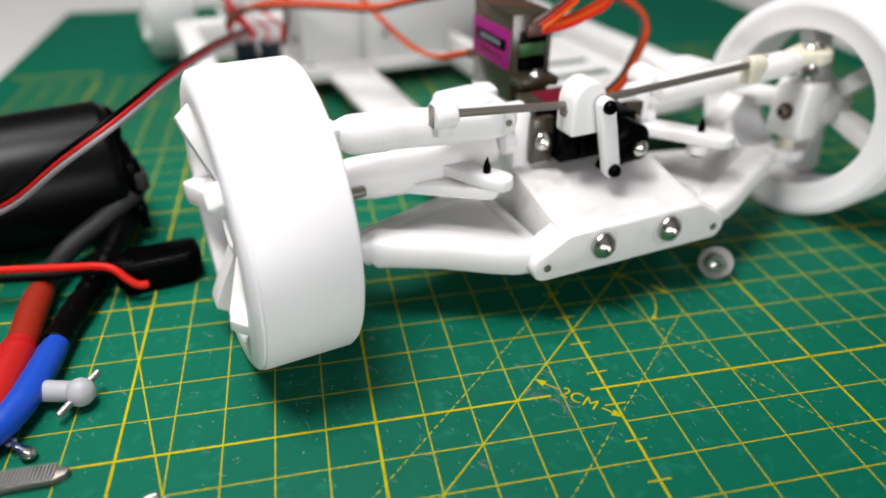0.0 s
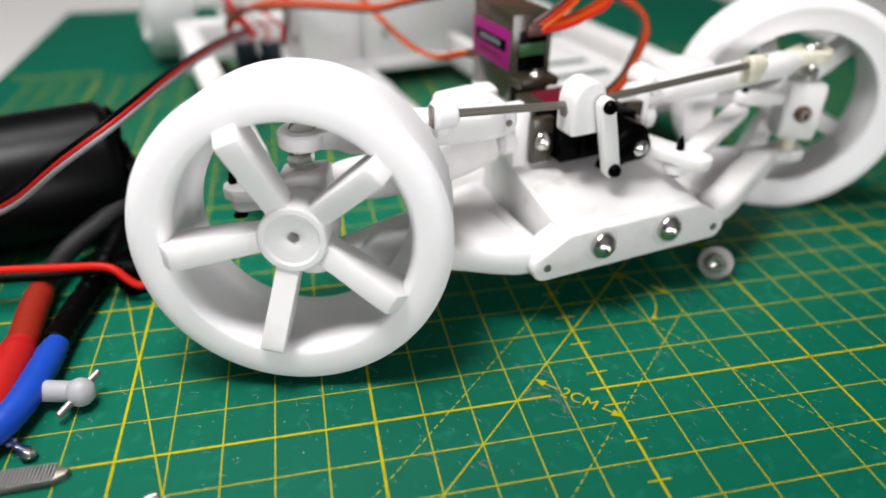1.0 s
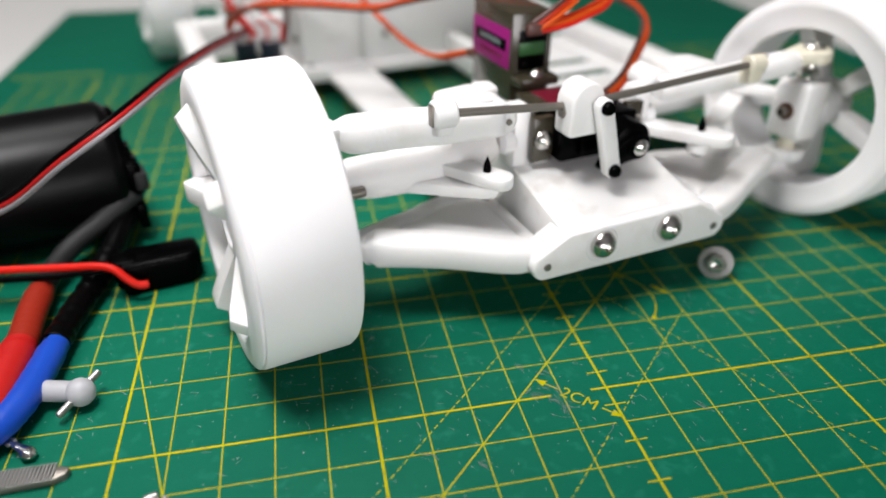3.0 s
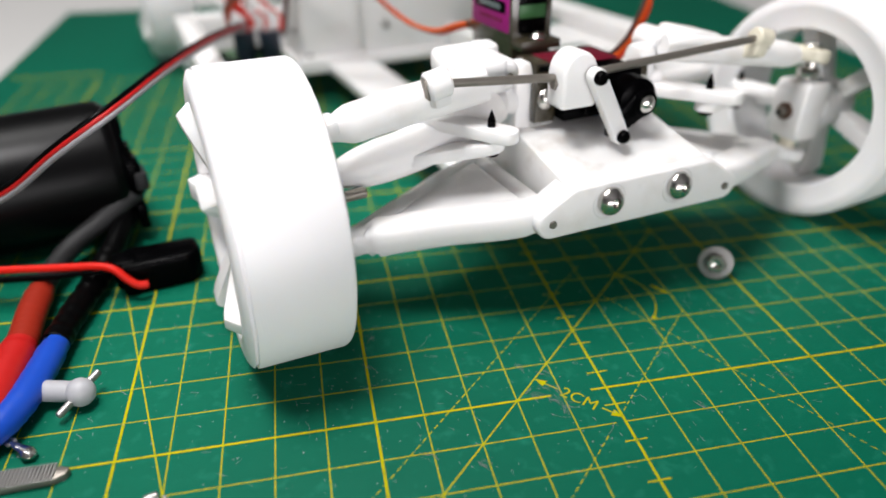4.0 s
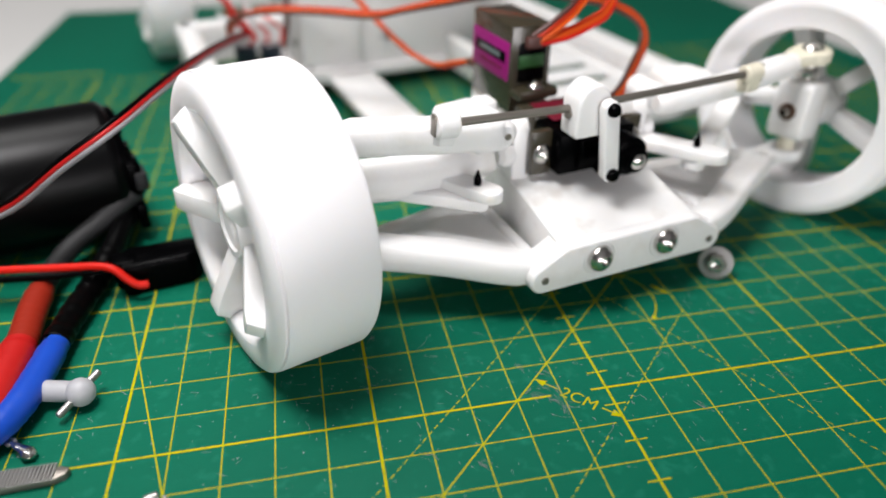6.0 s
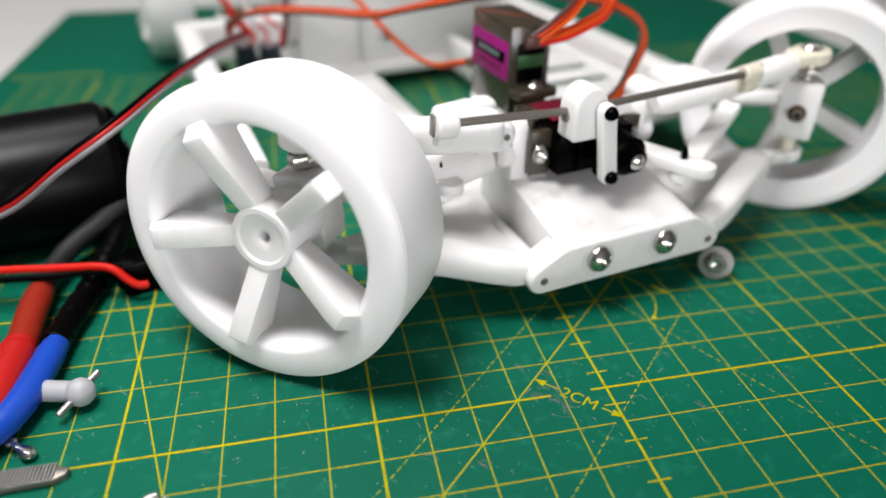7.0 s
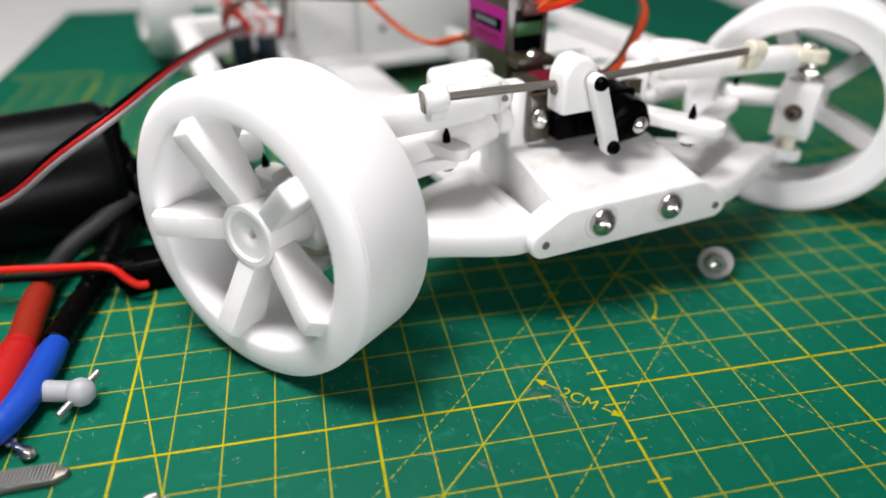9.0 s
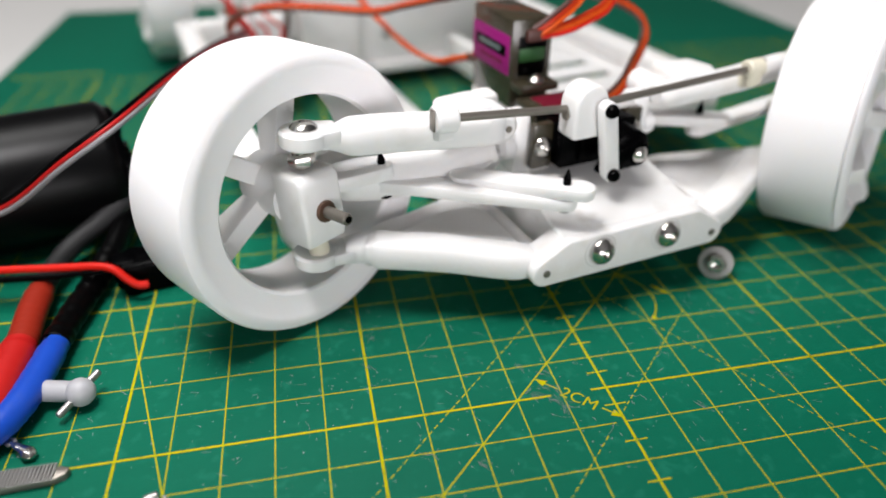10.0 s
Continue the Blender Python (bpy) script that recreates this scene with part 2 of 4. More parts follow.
def cutting_mat():
    mat = thing("cutting_mat", box(MX0, MX1, MY0, MY1, -3, 0, 0.6), MAT, "worn green cutting mat with a yellow grid, lying on a desk", "cutting mat")
    thin, bold, ticks = [], [], []
    gx0, gx1, gy0, gy1 = -80, 310, -100, 340
    for i in range(-8, 32):
        x = i * 10
        if gx0 <= x <= gx1:
            (bold if i % 5 == 0 else thin).append((x, gy0, x, gy1, 0.56 if i % 5 == 0 else 0.26))
    for j in range(-10, 47):
        y = j * 10
        if gy0 <= y <= gy1:
            w = 0.56 if j % 5 == 0 else 0.26
            if j == 10:
                bold += [(gx0, y, 87.5, y, w), (96.5, y, gx1, y, w)]
            elif j == 9:
                thin += [(gx0, y, 98, y, w), (100, y, gx1, y, w)]
            else:
                (bold if j % 5 == 0 else thin).append((gx0, y, gx1, y, w))
    for j in range(-20, 92):
        if j % 2:
            ticks.append((97.6, j * 5, 102.4, j * 5, 0.36))
    lines("fine_grid_line", thin, 0, mat)
    lines("bold_grid_line", bold, 0.06, mat)
    lines("tick", ticks, 0.05, mat)
    diag = [(-20, 0, 140, 160, 0.3), (-12, 175.4, 14.6, 72, 0.3)]
    lines("diagonal_line", diag, 0.035, mat)
    dash = dashes(45, 79.5, 112, 146.5, 0.22) + dashes(130, 122, 99.6, 91.6, 0.22) + dashes(95, 87, 75, 67, 0.22) + dashes(112, 133, 150, 64.3, 0.2)
    lines("dash", dash, 0.04, mat)
    arc = [(112 + 13.2 * math.cos(a), 130 + 13.2 * math.sin(a), 112 + 13.2 * math.cos(a + 0.11), 130 + 13.2 * math.sin(a + 0.11), 0.4) for a in [k * 0.1 for k in range(-8, 8)]] + [(121.0, 120.2, 122.0, 121.0, 1.1), (120.8, 138.6, 121.8, 139.2, 1.2)]
    lines("arc_piece", arc, 0.045, mat)
    # the arrow that spans two centimetres across the diagonals
    bm = quads([(86.4, 104.9, 89.6, 101.7, 0.35), (96.8, 94.5, 99.2, 92.1, 0.35)])
    for x, y, s in ((85.6, 105.6, 1), (100.2, 91.0, -1)):
        a = Vector((x, y, 0.1))
        d, n = Vector((0.707, -0.707, 0)) * 2.6 * s, Vector((0.707, 0.707, 0)) * 1.0
        bm.faces.new([bm.verts.new(v) for v in (a, a + d - n, a + d + n)])
    part("printed_arrow", bm, INK, mat)
    lettering("2CM", 0.0930, 0.0979, 0.0042, -45, mat, INK)
    # unreadable print: plain bars
    bars = [(127.0, 133.4, 128.2, 131.6, 1.2), (128.4, 131.2, 129.4, 129.4, 1.2), (129.9, 127.6, 130.3, 127.0, 0.7), *[(-90 + 4.6 * k, 348.6, -87.2 + 4.6 * k + 0.9 * (k % 3 == 1), 348.6, 1.3) for k in range(9)]]
    lines("printed_bar", bars, 0.1, mat)
    # knife scratches: short flecks all over, bundles of hairlines and a few long curved cuts
    rnd = random.Random(4)
    cuts, scuffs = [], []
    for _ in range(900):
        x, y, a, n = rnd.uniform(-20, 190), rnd.uniform(76, 175), rnd.gauss(0.6, 0.9), rnd.choice((0.12, 0.15, 0.2, 0.25, 0.3, 0.45))
        cuts.append((x, y, x + n * math.cos(a), y + n * math.sin(a), rnd.uniform(0.08, 0.2)))
    for _ in range(130):
        x, y, a, n = rnd.uniform(-10, 150), rnd.uniform(80, 140), rnd.gauss(-0.9, 0.6), rnd.uniform(0.6, 2.2)
        cuts.append((x, y, x + n * math.cos(a), y + n * math.sin(a), rnd.uniform(0.04, 0.09)))
    for _ in range(18):
        cx, cy, a = (rnd.gauss(90, 7), rnd.gauss(101, 6), rnd.gauss(-1.0, 0.4)) if rnd.random() < 0.4 else (rnd.uniform(20, 150), rnd.uniform(84, 128), rnd.uniform(-1.4, 1.2))
        for _ in range(rnd.randint(4, 9)):
            x, y, b, n = cx + rnd.gauss(0, 0.5), cy + rnd.gauss(0, 0.5), a + rnd.gauss(0, 0.12), rnd.uniform(0.8, 3.2)
            scuffs.append((x, y, x + n * math.cos(b), y + n * math.sin(b), rnd.uniform(0.03, 0.10)))
    for _ in range(9):
        x, y, a, w = rnd.uniform(30, 150), rnd.uniform(84, 125), rnd.uniform(-1.6, 1.6), rnd.uniform(0.03, 0.06)
        for _ in range(9):
            u, v = x + 0.55 * math.cos(a), y + 0.55 * math.sin(a)
            scuffs.append((x, y, u, v, w))
            x, y, a = u, v, a + 0.09
    tagged(part("wear", shift(quads(cuts), 0, 0, 0.12), SCRATCH, mat), kind="stuff")
    tagged(part("scuffing", shift(quads(scuffs), 0, 0, 0.13), SMEAR, mat), kind="stuff")


plain_room()
desk()
cutting_mat()

# ---- the model car; its own axes: x across, y to the rear, z up ----
CAR = pose(0.1133, 0.1524, 0, 0, 0, 12.36)
REAR = Matrix.Translation((0, 0.245, 0.032))
# left and right steering axes in the world
KL, KR = Vector((0.04167, 0.13671, 0.0321)), Vector((0.18493, 0.16810, 0.0321))
RX, RY, CAM = -4.14, -4.35, 3.47

car = tagged(new("model_car"), "white 3D-printed model car chassis with five-spoke wheels and two servos", "model car")
car.matrix_basis = CAR


def rim_shape(w=23.3):
    """The hollow drum; along positive = outside face."""
    h = w / 2
    o = h - 1.6
    prof = [(-h, 30.2), (-h + 0.5, 31.6), (-h + 1.3, 32.1), (o - 2.6, 32.1), (o - 1.95, 32.0), (o - 1.85, 31.2), (o - 1.35, 31.2), (o - 1.25, 31.8), (o - 0.8, 31.3), (o - 0.25, 30.1), (o, 28.8), (o, 25.6), (o - 0.12, 25.1), (o - 0.5, 24.6),
            (o - 1.4, 24.1), (o - 2.6, 23.7), (o - 5.0, 23.9), (-h + 8.0, 24.6), (-h + 5.5, 23.8), (-h + 3.5, 22.9), (-h + 1.6, 22.7), (-h + 0.8, 23.3), (-h + 0.25, 28.4), (-h + 0.02, 28.7)]
    return lathe(prof, "x", 128, closed=True)


def spoke_shape():
    """One spoke along +y; along +x = outside."""
    side = [(6.0, 8.0), (6.0, 2.2), (25.0, 3.8), (25.8, 9.2), (25.5, 10.9), (23.0, 14.0), (20.5, 13.4)]
    bm = prism([(x, r) for r, x in side], "z", -2.4, 2.4, 0.0)
    # prism puts the polygon on x and y
    return softened(bm, 0.35, 2)


def hub_shape():
    return lathe([(-4.0, 6.6), (1.0, 7.0), (8.2, 7.1), (8.9, 6.7), (8.9, 5.6), (8.3, 5.2), (8.1, 3.0), (7.9, 1.7), (7.4, 1.2), (1.0, 1.15)], "x", 48)


def wheel(name, parent, side, phase, rear=False):
    """side -1: outside towards -x. Built round its own middle, then set off from the steering axis."""
    flip = Matrix.Diagonal((side, 1, 1, 1))
    place = Matrix.Translation((side * 10.6, 0.6, 0)) @ Matrix.Rotation(radians(-CAM * side), 4, "Y") @ flip
    if rear:
        place = flip
    w = part(name, moved(rim_shape(), place), TREAD_LIT, parent, "white printed wheel rim with a smooth tread")
    for k in range(5):
        part("spoke", moved(spoke_shape(), place @ Matrix.Translation((-1.1, 0, 0)) @ Matrix.Rotation(radians(phase + 72 * k), 4, "X")), WHITE, w)
    part("hub", moved(hub_shape(), place @ Matrix.Translation((-1.1, 0, 0))), WHITE, w)
    return w


front_left = wheel("front_wheel", car, -1, -72)
front_right = wheel("front_wheel", car, 1, -82)
rear_left = wheel("rear_wheel", car, -1, 20, True)
rear_left.matrix_basis = pose(-0.083, 0.245, 0.032)
rear_right = wheel("rear_wheel", car, 1, 50, True)
rear_right.matrix_basis = pose(0.083, 0.245, 0.032)


def knuckle(side):
    """Upright on the steering axis; origin at wheel height on that axis."""
    body = joined(softened(prism([(-5.2, -8.6), (4.2, -8.6), (5.2, -5.0), (5.2, 6.8), (4.0, 8.4), (-5.2, 8.4)], "y", -5.4, 5.2, 0.0), 1.3, 3),
                  moved(lathe([(0, 6.2), (7.5, 5.6), (7.8, 5.0)], "x", 32), pose(0, 0, 0) @ Matrix.Translation((-5.0, 0, 0)) @ Matrix.Diagonal((-1, 1, 1, 1))),
                  prism([(-2.4, 5.0), (3.4, 5.0), (8.0, 15.5), (8.2, 18.0), (6.0, 20.2), (3.0, 19.6), (0.6, 17.0)], "z", 1.0, 4.2, 0.6))
    flip = Matrix.Diagonal((-side, 1, 1, 1))
    k = part("steering_knuckle", moved(body, flip), WHITE, car)
    part("bushing", moved(rod((4.9, 0, -0.6), (5.9, 0, -0.6), 2.5), flip), BRASS, k, "copper-brown bushing")
    part("axle", moved(joined(rod((5.4, 0, -0.6), (12.9 if side < 0 else 8.0, 0, -0.6), 1.35)), flip), ROD, k, "steel axle end")
    # Black disc painted as the dark inside of a bore; the axle is solid.
    part("bore_shade", moved(rod((12.8 if side < 0 else 7.9, 0, -0.6), (13.0 if side < 0 else 8.1, 0, -0.6), 0.8, 12, 0.02), flip), BLACK, k)
    part("kingpin", moved(joined(rod((0, 0, 8.5), (0, 0, 14.5), 1.9), lathe([(9.2, 2.8), (10.0, 3.0), (11.4, 3.0), (11.9, 2.6)], "z", 6)), flip), STEEL, k, "steel kingpin screw")
    part("lower_pivot", moved(rod((0, 0, -12.5), (0, 0, -8.3), 2.4), flip), CREAM, k)
    part("link_pin", moved(joined(rod((5.0, 17.6, -3.2), (5.0, 17.6, 5.4), 0.95, 12), shift(lathe([(5.3, 0.9), (7.6, 0.1)], "z", 12), 5.0, 17.6, 0),
                                  rod((5.0, 17.6, -4.2), (5.0, 17.6, -3.2), 1.7, 16)), flip), BLACK, k, "small black screw")
    return k


knuckle_left, knuckle_right = knuckle(-1), knuckle(1)


def lower_arm(side):
    """Origin on its hinge line at (25.5, 0, 16)."""
    front = sweep(spline([(0, -18, 0.5), (8, -16, 1.5), (20, -10, 2.5), (33, -3.2, 2.4), (34.5, -2.6, 2.4), (37, -1.6, 2.4), (41, -0.6, 2.4)], 5), [3.9] * 3 + [4.2] * 12 + [4.3, 4.25, 4.15, 4.0, 3.85, 3.7, 3.5, 3.3, 3.15, 3.05, 3.0] + [2.9] * 5, 20, 0.92, square=0.6)
    back = sweep(spline([(0, 12, 0.0), (10, 10.5, 0.6), (24, 4.5, 1.6), (40, 0.6, 2.4)], 6), [3.7] * 14 + [3.4, 3.1, 2.9, 2.7, 2.6], 20, 0.9, square=0.65)
    web = prism([(2, -14), (13, -11.5), (24, -5), (30, 0), (24, 2.5), (12, 7), (2, 10)], "z", -2.0, 4.2, 1.2, 3)
    ring = joined(shift(lathe([(-1.8, 4.8), (-1.3, 5.3), (1.1, 5.3), (1.6, 4.8)], "z", 36), 47.8, 0, 2.4), prism([(36, -3.4), (47, -4.6), (47, 4.6), (36, 3.4)], "z", 0.8, 3.8, 0.6))
    hinge = rod((0, -19.5, 0), (0, 17, 0), 3.6, 20, 0.8)
    return part("lower_arm", moved(joined(front, back, web, ring, hinge), Matrix.Diagonal((side, 1, 1, 1))), WHITE, car, "white printed lower suspension arm")


def upper_arm(side):
    """Origin on its hinge line at (24, 0, 43.5)."""
    bar = sweep(spline([(8, -1.5, 1.6), (18, -1.5, 2.2), (30, -1.0, 3.0), (38, -0.6, 3.2), (43, -0.2, 3.4), (46, 0, 3.5)], 4), [4.0] * 13 + [3.9, 3.5, 3.0, 2.7, 2.5, 2.4, 2.4, 2.3, 2.2], 20, square=0.62)
    ring = joined(shift(lathe([(-1.8, 4.8), (-1.3, 5.3), (1.3, 5.3), (1.8, 4.8)], "z", 40), 49.3, 0, 4.4), prism([(42, -3.2), (49, -5.0), (49, 5.0), (42, 3.2)], "z", 2.7, 6.1, 0.6))
    slab = prism([(3.5, 0.5), (15, 0), (17, 4), (15, 12), (3.5, 14)], "z", 0.2, 5.6, 1.6, 3)
    hinge = joined(box(1.5, 10.0, -2.6, 14.2, -3.4, 4.8, 1.8, 4), shift(rod((0, -2.35, 0), (0, 14.5, 0), 4.0, 28, 1.4), 2.4, 0, 0.6), box(-1.5, 4.5, 8.0, 14.0, -2.0, 5.6, 1.4, 3)) if side < 0 else rod((0, 3.5, 0.8), (0, 15, 0.8), 3.6, 20, 1.2)
    if side > 0:
        bar = sweep(spline([(-3, 2.0, 0.6), (4, 1.0, 1.0), (18, -1.0, 2.2), (30, -1.0, 3.0), (38, -0.6, 3.2), (43, -0.2, 3.4), (46, 0, 3.5)], 4), [2.6, 3.2, 3.5] + [3.6] * 14 + [3.4, 3.2, 2.9, 2.6, 2.4, 2.3, 2.2, 2.2], 18)
    clamp = joined(rod((17.6, -6.6, 7.0), (22.8, -6.6, 7.0), 3.2 if side < 0 else 2.4, 28, 0.5), prism([(-8.2, 2.4), (-3.4, 1.0), (-3.6, 6.0), (-8.6, 6.4)], "x", 18.2, 22.2, 0.6))
    brace = sweep(spline([(3, 6, -7.0), (12, 5, -9.0), (24, 5, -10.5), (38, 6, -10.5), (46, 6, -10.0)], 5), [5.6] * 14 + [5.4, 5.1, 4.7, 4.2, 3.6, 2.8, 1.6], 14, 0.95)
    flip = Matrix.Diagonal((side, 1, 1, 1))
    arm = part("upper_arm", moved(bar if side < 0 else joined(bar, slab, hinge), flip), WHITE, car, "white printed upper suspension arm")
    part("ball_ring", moved(ring, flip), CREAM if side > 0 else WHITE, arm)
    part("rod_clamp", moved(clamp, flip), CREAM if side > 0 else WHITE, arm)
    if side < 0:
        part("brace", moved(brace, flip), WHITE, arm)
    part("ball_screw", moved(shift(bolt_head(2.9, 1.6, "z", 1), 49.3, 0, 6.1), flip), STEEL, arm, "bright steel screw")
    # thin dark plate laid on the clamp's outer end, drawn for its dark slot
    part("clamp_dark_patch", moved(prism([(-7.8, 4.6), (-5.6, 4.6), (-5.4, 9.2), (-7.6, 9.2)], "x", 22.6, 23.2, 0.1), flip), ROD, arm)
    if side < 0:
        block = part("hinge_block", moved(joined(slab, hinge), flip), WHITE, car, "white printed hinge block")
        block.matrix_basis = pose(-0.024, 0, 0.0435)
        part("hinge_pin", moved(rod((1.6, -2.95, 0.6), (1.6, -2.5, 0.6), 0.8, 14, 0.1), flip), ROD, block)
    return arm


lower_left, lower_right, upper_left, upper_right = lower_arm(-1), lower_arm(1), upper_arm(-1), upper_arm(1)


def front_end():
    wedge = prism([(-23.0, 13.0), (-23.0, 23.2), (-22.4, 23.6), (3.0, 29.0), (14.0, 29.2), (14.0, 12.0)], "x", -20.7, 18.9, 0.6, 3)
    part("nose", wedge, NOSE, car, "white printed nose block")
    left, right = (-25.6, 16.5, 3.7), (23.6, 16.1, 3.6)
    ear = [(left[0] + left[2] * math.cos(radians(d)), left[1] + left[2] * math.sin(radians(d))) for d in range(265, 129, -15)] + [(-20.9, 23.4), (-19.6, 23.9), (17.6, 23.9), (18.9, 23.4)]
    ear += [(right[0] + right[2] * math.cos(radians(d)), right[1] + right[2] * math.sin(radians(d))) for d in range(50, -86, -15)]
    part("hinge_plate", prism(ear, "y", -24.0, -16.0, 0.7, 3), WHITE, car)
    for s, (px, pz, _) in ((-1, left), (1, right)):
        part("hinge_pin", rod((px, -24.35, pz), (px, -23.5, pz), 0.95, 16, 0.1), ROD, car)
        part("bolt_recess", shift(lathe([(-24.12, 4.6), (-24.25, 4.3), (-24.12, 3.9)], "y", 36, True), s * 9.7 - 1.2, 0, 19.3), NOSE, car)
        part("front_bolt", moved(bolt_head(3.4, 2.9), Matrix.Translation((s * 9.7 - 1.2, -23.9, 19.3)) @ Matrix.Rotation(radians(-8), 4, "X")), STEEL, car, "bright domed steel bolt")
        # bulkhead that carries the upper hinges
        bm = joined(prism([(3.2, 12.2), (3.2, 42), (4.4, 44.6), (9, 44.6), (10.5, 42), (14, 12.2)], "x", 15.8, 20.5, 0.8, 2), rod((19, 6, 35.5), (24, 6, 35.5), 3.4, 24, 1.2))
        part("bulkhead", moved(bm, Matrix.Diagonal((s, 1, 1, 1))), WHITE, car)
    part("servo_cradle", joined(box(-10.2, 1.4, 23.4, 48, 9, 37.4, 1.0), box(-17, 17, 13, 26, 12, 29, 1.0)), WHITE, car)


front_end()


def lift_servo():
    """Lies on its side, shaft towards the front."""
    s = part("lift_servo", joined(box(-10.8, 11.2, -3.2, 19.0, 31.2, 41.8, 0.5), shift(lathe([(-9.4, 4.4), (-9.0, 5.1), (-3.1, 5.4)], "y", 36), 6.2, 0, 36.0), box(-6, 3, -5.0, -3.0, 32.4, 40.4, 0.8)), BLACK, car, "small black servo with smoky flanges")
    for a, b in ((-16.6, -10.9), (10.9, 16.2)):
        part("flange", box(a, b, 0.6, 3.0, 30.4, 42.2, 0.3), SMOKE, s, "smoky brown servo flange")
    part("case_end", box(-11.5, 11.5, 9.0, 19.2, 30.2, 42.4, 0.4), SMOKE, s)
    part("label", box(-8.0, 10.0, 5.0, 17.5, 42.4, 42.6, 0.05), RED_LABEL, s, "red paper label")
    for x in (-13.8, 13.6):
        part("screw", moved(bolt_head(2.6, 2.0), Matrix.Translation((x, 0.6, 36.4))), STEEL, s, "round-headed steel screw")
    return s


def steering_servo():
    s = part("steering_servo", joined(box(-10.6, 1.6, 24.0, 46.8, 37.5, 61.4, 0.5)), SMOKE, car, "smoky brown upright servo with a magenta label")
    part("flange", box(-10.4, 1.4, 18.6, 52.0, 43.0, 45.4, 0.3), SMOKE, s)
    part("window", box(-8.6, -0.2, 23.82, 24.2, 46.4, 56.8, 0.05), BLACK, s, "dark clear window")
    part("board", box(-8.4, -0.6, 23.72, 24.1, 50.2, 53.6, 0.05), PCB, s, "green circuit board behind the window")
    part("label", box(-10.8, -10.5, 25.2, 46.4, 46.4, 56.9, 0.05), PURPLE, s, "magenta paper label")
    part("label_bar", box(-10.9, -10.7, 27.0, 44.5, 51.0, 54.0, 0.05), BLACK, s)
    part("label_text", box(-10.98, -10.8, 30.0, 42.0, 51.8, 53.2, 0.05), LABELGREY, s)
    for i in range(5):
        part("label_line", box(-10.9, -10.75, 29.0 + 2.6 * i, 31.0 + 2.6 * i, 48.6, 49.5, 0.02), RED_LABEL, s)
    part("screw", shift(bolt_head(2.3, 1.7, "z", 1), -4.5, 21.0, 45.4), STEEL, s, "round-headed steel screw")
    part("cable_boot", box(-6.8, -1.4, 22.4, 24.4, 55.4, 58.6, 0.6), BROWN, s)
    return s


lift_servo()
steering_servo()

# servo horn, link, rocker block and its two rods
HORN_X, HORN_Z = 6.8, 35.6
horn = part("servo_horn", joined(prism([(2.2, -2.6), (3.2, 0), (2.2, 2.6), (0, 3.3), (-9.9, 2.2), (-12.1, 0.0), (-9.9, -2.2), (0, -3.3)], "y", -10.8, -8.8, 0.5),
                                 shift(lathe([(-11.6, 2.9), (-11.2, 3.3), (-8.6, 3.3)], "y", 32), 0, 0, 0)), BLACK, car, "black servo horn")
part("horn_screw", shift(bolt_head(2.1, 1.1), 0, -11.6, 0), STEEL, horn, "bright steel screw")
link = part("lift_link", joined(prism([(2.05 * math.cos(a), 2.05 * math.sin(a) + (16.9 if 0 < a < math.pi else 0)) for a in [math.pi * (k + 0.5) / 8 for k in range(16)]], "y", -14.2, -11.4, 0.4)), WHITE, car, "white printed link bar")
for z in (0, 16.9):
    part("link_screw", joined(shift(lathe([(-15.6, 0.9), (-15.5, 1.3), (-14.8, 1.65), (-14.1, 1.65)], "y", 20), 0, 0, z)), BLACK, link, "black screw head")
rocker = part("rocker_block", joined(prism([(-4.6, -6.4), (4.6, -6.4)] + [(4.6 * math.cos(a), 1.2 + 5.3 * math.sin(a)) for a in [math.pi * k / 14 for k in range(15)]], "y", -11.0, -4.0, 0.9, 3)), WHITE, car, "white printed rounded rocker block")
part("rod_socket", shift(lathe([(-4.9, 1.0), (-5.0, 1.2), (-5.0, 1.6), (-4.5, 1.8)], "x", 6), 0, -7.0, -0.8), ROD, rocker, "steel set screw")
push_left = part("push_rod", rod((0, 0, 0), (37, 0, 0), 0.95, 14), ROD, car, "grey steel push rod")
push_right = part("push_rod", rod((0, 0, 0), (53, 0, 0), 0.95, 14), ROD, car, "grey steel push rod")

# steering crank and tie rods
def flat_bar(pts, w, z0, z1, r=0.5):
    """A flat bar with round ends along points in the plane."""
    bms = []
    for (ax, ay), (bx, by) in zip(pts, pts[1:]):
        d = math.atan2(by - ay, bx - ax)
        ring = [(bx + w * math.cos(d + t), by + w * math.sin(d + t)) for t in [math.pi * (k / 8 - 0.5) for k in range(9)]]
        ring += [(ax + w * math.cos(d + t), ay + w * math.sin(d + t)) for t in [math.pi * (k / 8 + 0.5) for k in range(9)]]
        bms.append(prism(ring, "z", z0, z1, r))
    return joined(*bms)


def crank_pin(x, y, parent):
    bm = joined(rod((x, y, -4.6), (x, y, 3.0), 0.95, 12), shift(lathe([(2.9, 0.9), (5.2, 0.1)], "z", 12), x, y, 0), rod((x, y, -5.4), (x, y, -4.4), 1.8, 16))
    return part("link_pin", bm, BLACK, parent, "small black screw")


